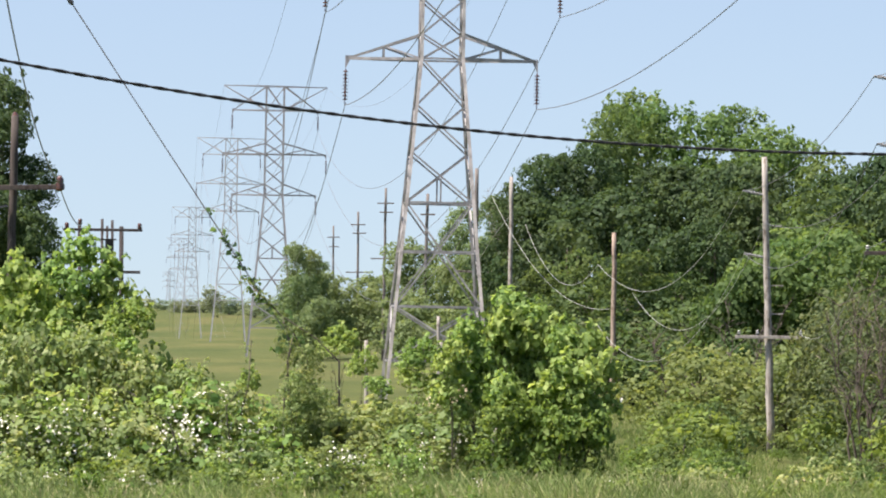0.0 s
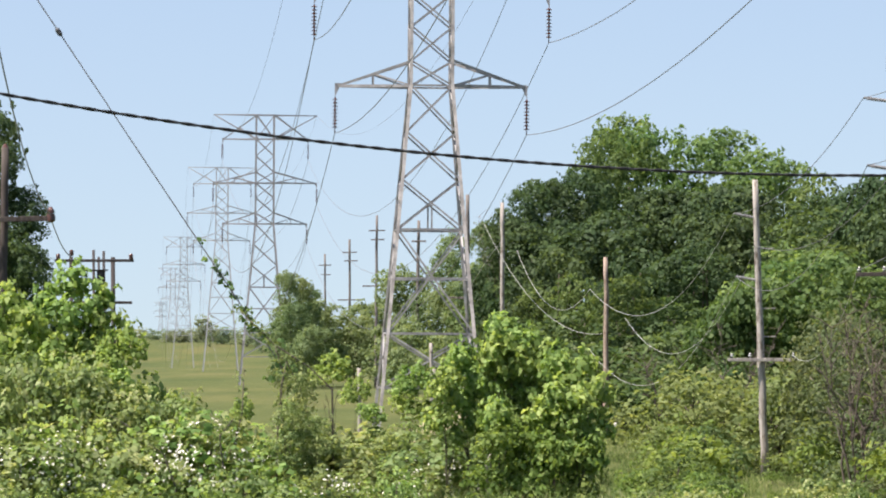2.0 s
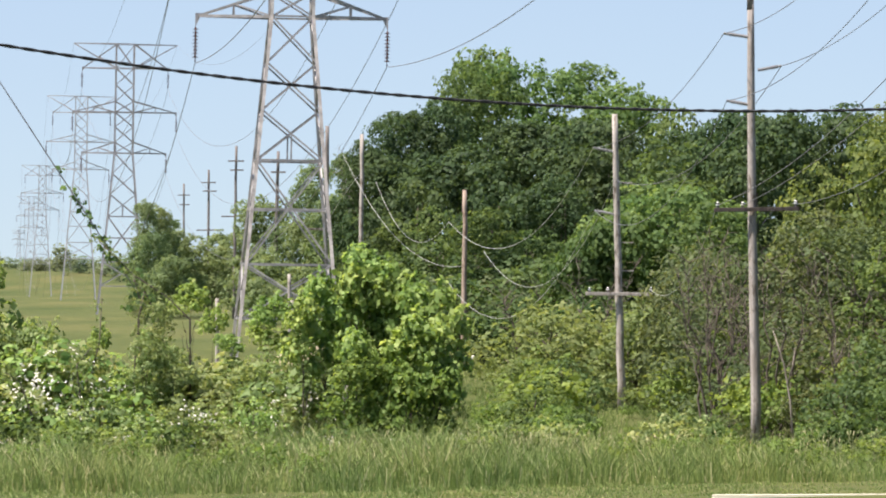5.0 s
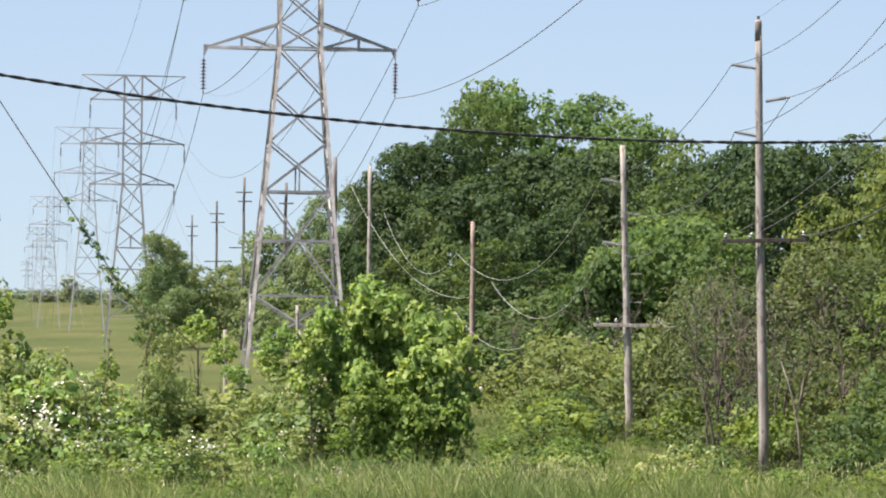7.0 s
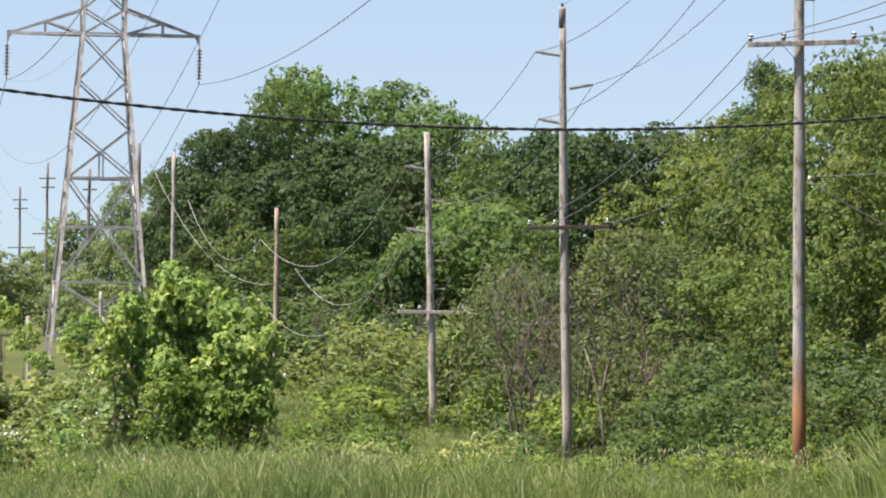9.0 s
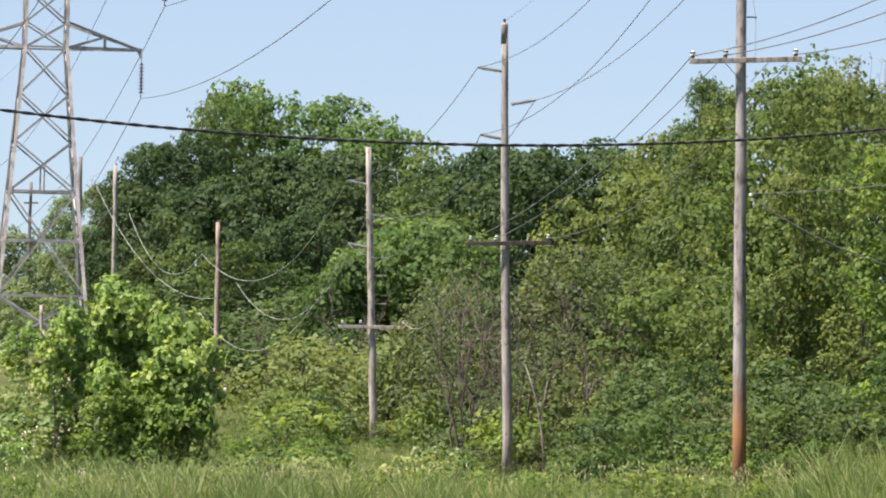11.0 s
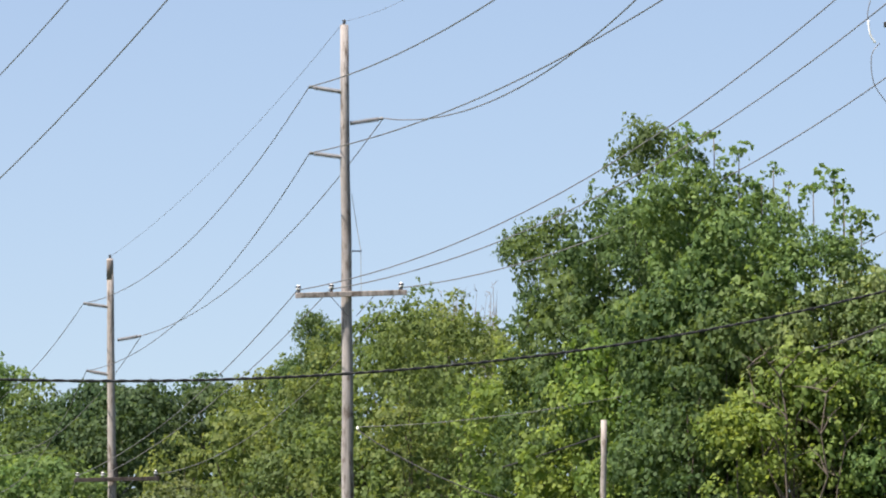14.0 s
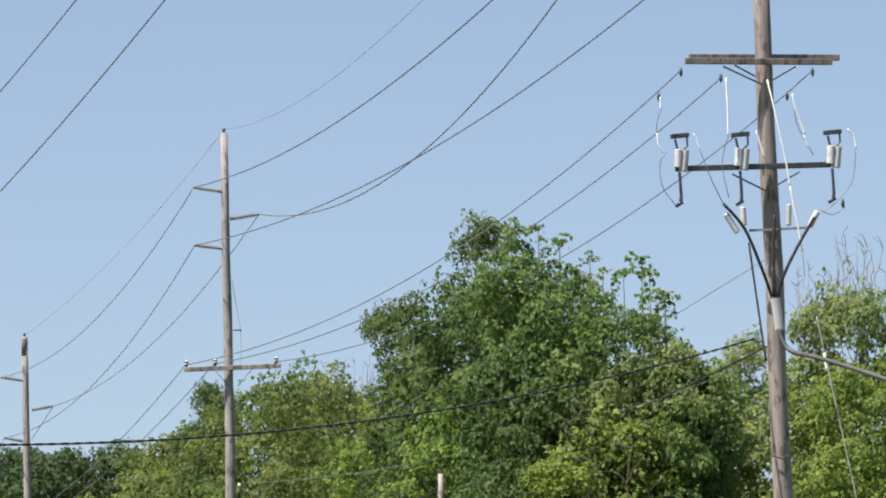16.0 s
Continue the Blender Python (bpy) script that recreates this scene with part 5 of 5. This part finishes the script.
def thin_tree(x, y, z, r, label, seed):
    """Several slender stems that lean apart and fork into bare twigs."""
    rng = np.random.default_rng(seed)
    z0 = gz(x, y)
    ob = empty("bare_tree", (x, y, z0), label, "tree", "bare thin trees")
    h = z - z0
    for k in range(5):
        a = k * 1.26 + rng.uniform(-0.4, 0.4)
        tip = Vector((math.cos(a) * r * rng.uniform(0.5, 1), math.sin(a) * r * 0.6, h * rng.uniform(0.7, 1.0)))
        pts = limb_points((math.cos(a) * 0.12, math.sin(a) * 0.12, -0.2), tip, rng, 0.10, 8)
        bm = tube(pts, [0.048 - 0.005 * i for i in range(9)], 5)
        for i in range(3, 9):
            for _ in range(2):
                d = Vector((rng.uniform(-1, 1), rng.uniform(-0.6, 0.6), rng.uniform(0.15, 1.0)))
                mid = limb_points(pts[i], pts[i] + d * r * 0.55, rng, 0.16, 4)
                tube_into(bm, mid, [0.019, 0.016, 0.013, 0.009, 0.005], 4, False)
                tube_into(bm, limb_points(mid[2], mid[2] + Vector((rng.uniform(-1, 1), rng.uniform(-0.5, 0.5), rng.uniform(0, 1))) * r * 0.3, rng, 0.15, 2), [0.011, 0.008, 0.005], 3, False)
        part("stem", bm, BARK, ob, smooth=True)


for k, (x, y, z, r) in enumerate(((12.9, 157.0, 5.0, 1.6), (14.6, 155.0, 4.8, 1.5), (11.3, 190.0, 4.6, 1.6), (16.0, 146.0, 4.8, 1.3), (13.6, 160.0, 5.4, 1.4), (9.4, 201.0, 4.2, 1.5), (21.9, 95.2, 8.6, 1.2))):
    thin_tree(x, y, z, r, "bare slender stems and twigs among the leafy trees", 60 + k)

snag = empty("dead_branch", (14.75, 149.0, gz(14.75, 149.0)), "pale dead branch leaning out of the thicket", "branch")
part("stem", tube([(0, 0, -0.2), (-0.12, 0, 1.4), (-0.3, 0.05, 2.5), (-0.62, 0.05, 3.5)], [0.04, 0.035, 0.028, 0.012], 6), TWIG, snag, smooth=True)
part("fork", tube([(-0.2, 0, 1.9), (-0.05, -0.05, 2.5), (0.02, -0.05, 3.0)], [0.03, 0.022, 0.010], 5), TWIG, snag, smooth=True)

# ---- scrub ----
def flowers(ob, r, n, seed):
    """White rose heads on the outside of a bush, as one part."""
    rng = np.random.default_rng(seed)
    c = unit(rng.normal(size=(max(12, n // 4), 3)) + np.array([0, -0.7, 0.35]))
    c = c[np.arange(n) % len(c)] + rng.normal(0, 0.09, (n, 3))
    p = c * np.array([r, r, r * 0.8]) * rng.uniform(0.95, 1.12, (n, 1)) + np.array([0, 0, r * 0.85])
    q = [leaf_quads(p, c + rng.normal(0, 0.4, (n, 3)), 0.044, rng, 0.5, 0.05) for _ in range(3)]
    f = child("blossom", quads_mesh("blossom", np.concatenate(q), PETAL), ob, "small white rose flowers")
    tagged(f, kind="stuff")


POLE_FEET = ((11.36, 179.0), (13.33, 147.0), (6.88, 205.0))


def scrub(count, x0, x1, y0, y1, low, high, kinds, seed, bloom=0.0):
    rng = np.random.default_rng(seed)
    for k in range(count):
        x = x0 + (x1 - x0) * (k + rng.uniform(0.1, 0.9)) / count
        y = rng.uniform(y0, y1)
        h = rng.uniform(low, high)
        # the brush is kept low before the poles
        if y > 113.9 and any(y < py and abs(x - px * y / py) < 0.7 * h + 0.25 for px, py in POLE_FEET):
            h = min(h, rng.uniform(0.3, 0.5))
        key, label = kinds[rng.integers(len(kinds))]
        rose = rng.random() < bloom
        ob = tree(key, x, y, gz(x, y) + h, h * rng.uniform(0.5, 0.72), label if not rose else "wild rose bush covered in small white flowers", "shrub", "scrub", "rose_bush" if rose else "shrub", 0.0)
        if rose:
            flowers(ob, h * 0.58, int(85 * h), seed * 50 + k)


BRAMBLE = ("bramble", "low pale green bramble by the grass")
LOW, LOWY = ("low_green", "low light green leafy bush by the grass"), ("low_yellow", "low yellow-green leafy bush by the grass")
GREEN, BRIGHT = ("shrub", "tangled mid-green shrub in the scrub"), ("bright_shrub", "light green leafy shrub in the scrub")
LIGHT = ("light_shrub", "light yellow-green leafy shrub in the scrub")
OLIVE = ("olive_shrub", "olive-brown thicket with fine leaves")
ROSE = ("rose", "tangled pale green bramble with small leaves")
YELLOW, DRY = ("yellow_shrub", "yellow-green leafy shrub in the scrub"), ("dry_shrub", "greyish green shrub with dry stems")
scrub(10, -11.5, -5.6, 117, 121, 2.0, 2.7, (ROSE, LIGHT, ROSE, LIGHT), 1, 0.6)
scrub(9, -5.4, 0.2, 117, 121, 1.6, 2.2, (ROSE, OLIVE, ROSE, LIGHT), 19, 0.3)
scrub(14, -11.5, -5.0, 113.5, 116.5, 1.1, 1.9, (ROSE, LIGHT, LIGHT), 2, 0.8)
scrub(11, -5.0, 0.2, 113.5, 116.5, 1.0, 1.7, (ROSE, OLIVE, OLIVE, LIGHT), 21, 0.6)
scrub(10, -11.0, -5.6, 122, 130, 2.2, 2.9, (BRIGHT, LIGHT, ROSE), 3, 0.3)
scrub(7, -5.4, -1.5, 122, 130, 1.4, 2.0, (OLIVE, LIGHT, ROSE), 20, 0.2)
scrub(22, -11.5, -2.5, 111.6, 113.4, 0.8, 1.25, (BRAMBLE, LOWY, LOW, BRAMBLE), 18, 0.45)
scrub(12, 0.0, 4.5, 112.8, 113.8, 0.5, 0.9, (BRAMBLE, LOW), 17, 0.6)
scrub(17, 3.2, 11.0, 114.2, 117.8, 0.7, 1.15, (BRAMBLE, LOW, BRAMBLE, LOWY), 5, 0.3)
scrub(23, 11.0, 22.0, 114.2, 117.8, 0.7, 1.15, (LOW, LOWY, LOW, GREEN), 24)
scrub(26, 4.5, 21.0, 119, 125, 0.4, 0.8, (LOWY, LOW, BRAMBLE), 4)
scrub(44, 5.0, 14.5, 126, 145, 0.6, 1.1, (LOWY, LOW, BRAMBLE, GREEN), 7)
scrub(14, 14.2, 22.0, 124, 132, 1.6, 2.6, (DRY, GREEN, BRIGHT), 8)
scrub(36, 6.0, 16.0, 150, 176, 1.0, 2.0, (YELLOW, LOWY, DRY), 6)
scrub(12, 12.4, 20.0, 156, 172, 2.2, 3.2, (DRY, YELLOW, GREEN), 12)
scrub(14, 8.2, 14.5, 182, 202, 2.2, 3.8, (OLIVE, YELLOW, YELLOW, OLIVE), 11)
scrub(12, 5.0, 10.0, 207, 216, 2.2, 3.6, (GREEN, YELLOW, DRY), 14)
scrub(18, 3.5, 8.5, 130, 160, 0.8, 1.3, (LOWY, LOW), 15)
scrub(12, 4.5, 9.5, 165, 203, 1.2, 2.2, (YELLOW, GREEN, YELLOW), 16)
scrub(10, -3.0, 2.5, 150, 190, 0.8, 1.3, (GREEN, YELLOW, BRIGHT), 9)
scrub(10, 2.0, 4.8, 165, 200, 2.2, 3.6, (GREEN, YELLOW, DRY), 10)

scrub(10, -11.2, -4.8, 114.6, 116.0, 1.9, 2.6, (ROSE, LIGHT, ROSE, LOWY), 23, 0.9)
scrub(12, -11.5, -3.2, 108.6, 111.6, 0.7, 1.15, (BRAMBLE, LOWY, OLIVE), 22, 0.3)
scrub(90, -11.5, 22.0, 107.0, 113.5, 0.4, 0.85, (("weed", "low leafy weed among the tall grass"),), 13)

for x, y, top, r, clear in ((0.2, 115.6, 3.9, 0.34, 0.5), (0.7, 116.2, 4.4, 0.43, 0.5), (1.4, 116.4, 4.5, 0.49, 0.35), (1.7, 116.8, 5.0, 0.46, 0.4), (2.2, 116.6, 4.5, 0.48, 0.4), (2.7, 116.2, 4.3, 0.39, 0.45), (3.3, 115.8, 4.1, 0.50, 0.3),
                           (2.9, 115.2, 3.5, 0.55, 0.3), (1.5, 115.4, 3.2, 0.45, 0.2)):
    tree("maple", x, y, top, r, "young maple stem with bright yellow-green leaves", name="young_maple", group="young maples", clear=clear)
for x, y, top, r in ((1.4, 114.8, 2.5, 0.56), (2.3, 114.8, 2.3, 0.60), (3.2, 115.0, 2.4, 0.58)):
    tree("low_yellow", x, y, top, r, "mid-green leafy undergrowth at the foot of the maples", "shrub", "scrub", "shrub", 0.0)
for x, y, top, r in ((1.5, 118.2, 3.8, 0.79), (2.6, 118.2, 3.7, 0.79)):
    tree("shrub", x, y, top, r, "shaded dark green undergrowth behind the maples", "shrub", "scrub", "shrub", 0.0)
for x, y, top, r in ((-10.4, 122.0, 5.9, 0.75), (-9.9, 123.0, 5.5, 0.75), (-8.7, 121.0, 6.4, 0.74), (-8.1, 121.0, 5.7, 0.74), (-7.5, 120.0, 5.0, 0.54), (-6.7, 120.0, 3.8, 0.87), (-7.9, 119.0, 3.9, 0.66)):
    tree("sapling", x, y, top, r, "light green young leafy tree in the scrub", name="sapling", group="saplings", clear=0.25)
for x, y, top, r, clear in ((-2.6, 126.0, 4.3, 0.44, 0.76), (-2.0, 124.0, 3.7, 0.32, 0.76), (-0.6, 125.0, 4.0, 0.46, 0.55), (-1.5, 121.0, 3.0, 0.34, 0.6), (-3.4, 122.0, 3.1, 0.30, 0.7), (-4.6, 119.0, 3.3, 0.26, 0.55)):
    tree("sapling", x, y, top, r, "slender light green sapling above the scrub", name="sapling", group="saplings", clear=clear)

for x, y, top, r in ((-9.5, 118.0, 4.4, 0.99), (-8.3, 118.0, 3.9, 0.86), (-10.4, 117.5, 3.9, 0.92), (-7.3, 117.5, 3.4, 0.85), (-3.1, 117.2, 3.8, 0.24), (-3.4, 116.6, 3.1, 0.30), (-2.8, 116.8, 2.8, 0.28), (-6.0, 118.0, 3.1, 0.79)):
    flowers(tree("rose" if r > 0.5 else "bramble", x, y, top, r, "tall pale green bramble thicket with white flowers", "shrub", "scrub", "bramble", 0.0), r * 1.1, int(170 * r), int(abs(x * 31)))

for x, y, top, r in ((-0.6, 119.0, 2.6, 0.62), (0.1, 118.4, 2.5, 0.6)):
    tree("rose", x, y, top, r, "pale green bramble before the bare sand", "shrub", "scrub", "bramble", 0.0)
tree("dry_shrub", 12.5, 146.0, 0.3, 0.73, "greyish green shrub with dry stems", "shrub", "scrub", "shrub", 0.0)

# ---- a guy wire overgrown by a vine ----
A, B = Vector((-8.80, 119.00, 11.91)), Vector((-3.17, 119.00, 3.25))
guy = empty("vine_guy_wire", (-3.17, 119.00, 0.07), "steel guy wire with a leafy vine climbing it", "cable")
part("strand", tube([A - guy.location + (A - B) * 0.3, B - guy.location], 0.016, 6), WIRE, guy)
part("turnbuckle", lathe([(0.02, -0.12), (0.06, -0.06), (0.06, 0.06), (0.02, 0.12)], A - guy.location + Vector((0.03, 0, -0.05)), 8, A - B), STEEL_DARK, guy)
rng = np.random.default_rng(77)
n = 52
u = np.sort(0.58 + 0.42 * rng.random(n) ** 0.7)
c = np.array([list(A.lerp(B, k) - guy.location) for k in u])
c = c + rng.normal(0, 1, (n, 3)) * (0.05 + 0.6 * np.clip(u - 0.74, 0, 1)[:, None])
q, shade = puff_leaves(c, unit(rng.normal(size=(n, 3))), 0.05 + 0.45 * np.clip(u - 0.74, 0, 1), 4, 0.14, rng)
vine = quads_mesh("vine", q, LEAF_ROAD, shade)
child("vine", vine, guy, "dark green climbing leaves")
for pts in (((-3.45, 117.00, 1.38), (-3.52, 117.00, 2.36), (-3.60, 117.00, 3.40), (-3.45, 117.00, 4.05)), ((-6.13, 116.00, 0.82), (-6.39, 116.00, 1.73), (-6.85, 116.00, 2.50), (-7.49, 116.00, 2.89)), ((-2.43, 118.50, 3.38), (-2.96, 118.50, 3.91), (-3.76, 118.50, 4.44), (-4.55, 118.50, 5.23)),
            ((-4.58, 116.00, 1.34), (-4.65, 116.00, 2.12), (-4.45, 116.00, 2.89), (-4.39, 116.00, 3.93)), ((-3.72, 117.50, 1.82), (-3.66, 117.50, 2.87), (-3.53, 117.50, 3.66), (-3.72, 117.50, 4.44)),
            ((-4.69, 114.00, 1.01), (-4.82, 114.00, 1.78), (-4.88, 114.00, 2.41), (-4.57, 114.00, 2.79)), ((-5.75, 113.50, 0.78), (-5.90, 113.50, 1.41), (-6.13, 113.50, 2.04), (-6.51, 113.50, 2.30)), ((-2.96, 118.50, 2.59), (-3.16, 118.50, 3.38), (-3.49, 118.50, 4.04), (-3.76, 118.50, 4.31))):
    cane = empty("arching_cane", (pts[0][0], pts[0][1], gz(pts[0][0], pts[0][1])), "dark arching cane with small green leaves", "shrub", "canes")
    p = [Vector(pts[0][:2] + (gz(*pts[0][:2]) - 0.1,)) - cane.location] + [Vector(q) - cane.location for q in pts]
    part("stem", tube(p, [0.028, 0.026, 0.022, 0.018, 0.010], 6), BARK, cane, smooth=True)
    m = 26
    k = rng.uniform(0.3, 1.0, m) * (len(p) - 1)
    c = np.array([list(p[min(int(q), len(p) - 2)].lerp(p[min(int(q), len(p) - 2) + 1], q % 1)) for q in k]) + rng.normal(0, 0.07, (m, 3))
    q, shade = puff_leaves(c, unit(rng.normal(size=(m, 3))), 0.13, 9, 0.08, rng)
    child("leaves", quads_mesh("leaves", q, LEAF_OLIVE, shade), cane)

# ---- small things on the ground ----
def mound(name, x, y, rx, ry, h, mat, label, category):
    rng = np.random.default_rng(9)
    v, f = [(0, 0, h)], []
    n = 18
    for j in range(1, 5):
        for k in range(n):
            a = k * 2 * math.pi / n
            s = j / 4 * (1 + rng.uniform(-0.08, 0.08))
            v.append((math.cos(a) * rx * s, math.sin(a) * ry * s, h * (1 - (j / 4) ** 2.4) + rng.uniform(-0.03, 0.03) - (0.15 if j == 4 else 0)))
    for k in range(n):
        f.append((0, 1 + k, 1 + (k + 1) % n))
        for j in range(3):
            f.append((1 + j * n + k, 1 + (j + 1) * n + k, 1 + (j + 1) * n + (k + 1) % n, 1 + j * n + (k + 1) % n))
    ob = new(name, mesh_from(name, v, f, mat, True))
    ob.location = (x, y, gz(x, y))
    return tagged(ob, label, category)


mound("sand_bank", 0.33, 186.0, 1.6, 1.8, 2.45, SAND, "tan bank of bare sand behind the scrub", "sand bank")
kerb = beam((0, 0, 0), (6.5, 0, 0), 0.45, 0.30)
bmesh.ops.bevel(kerb, geom=kerb.edges[:], offset=0.1, segments=3, affect="EDGES")
me = bpy.data.meshes.new("concrete_kerb")
kerb.to_mesh(me)
kerb.free()
me.materials.append(CONCRETE)
ob = tagged(new("concrete_kerb", me), "cream concrete kerb at the edge of the verge", "kerb")
ob.location = (8.09, 99.0, -0.03)
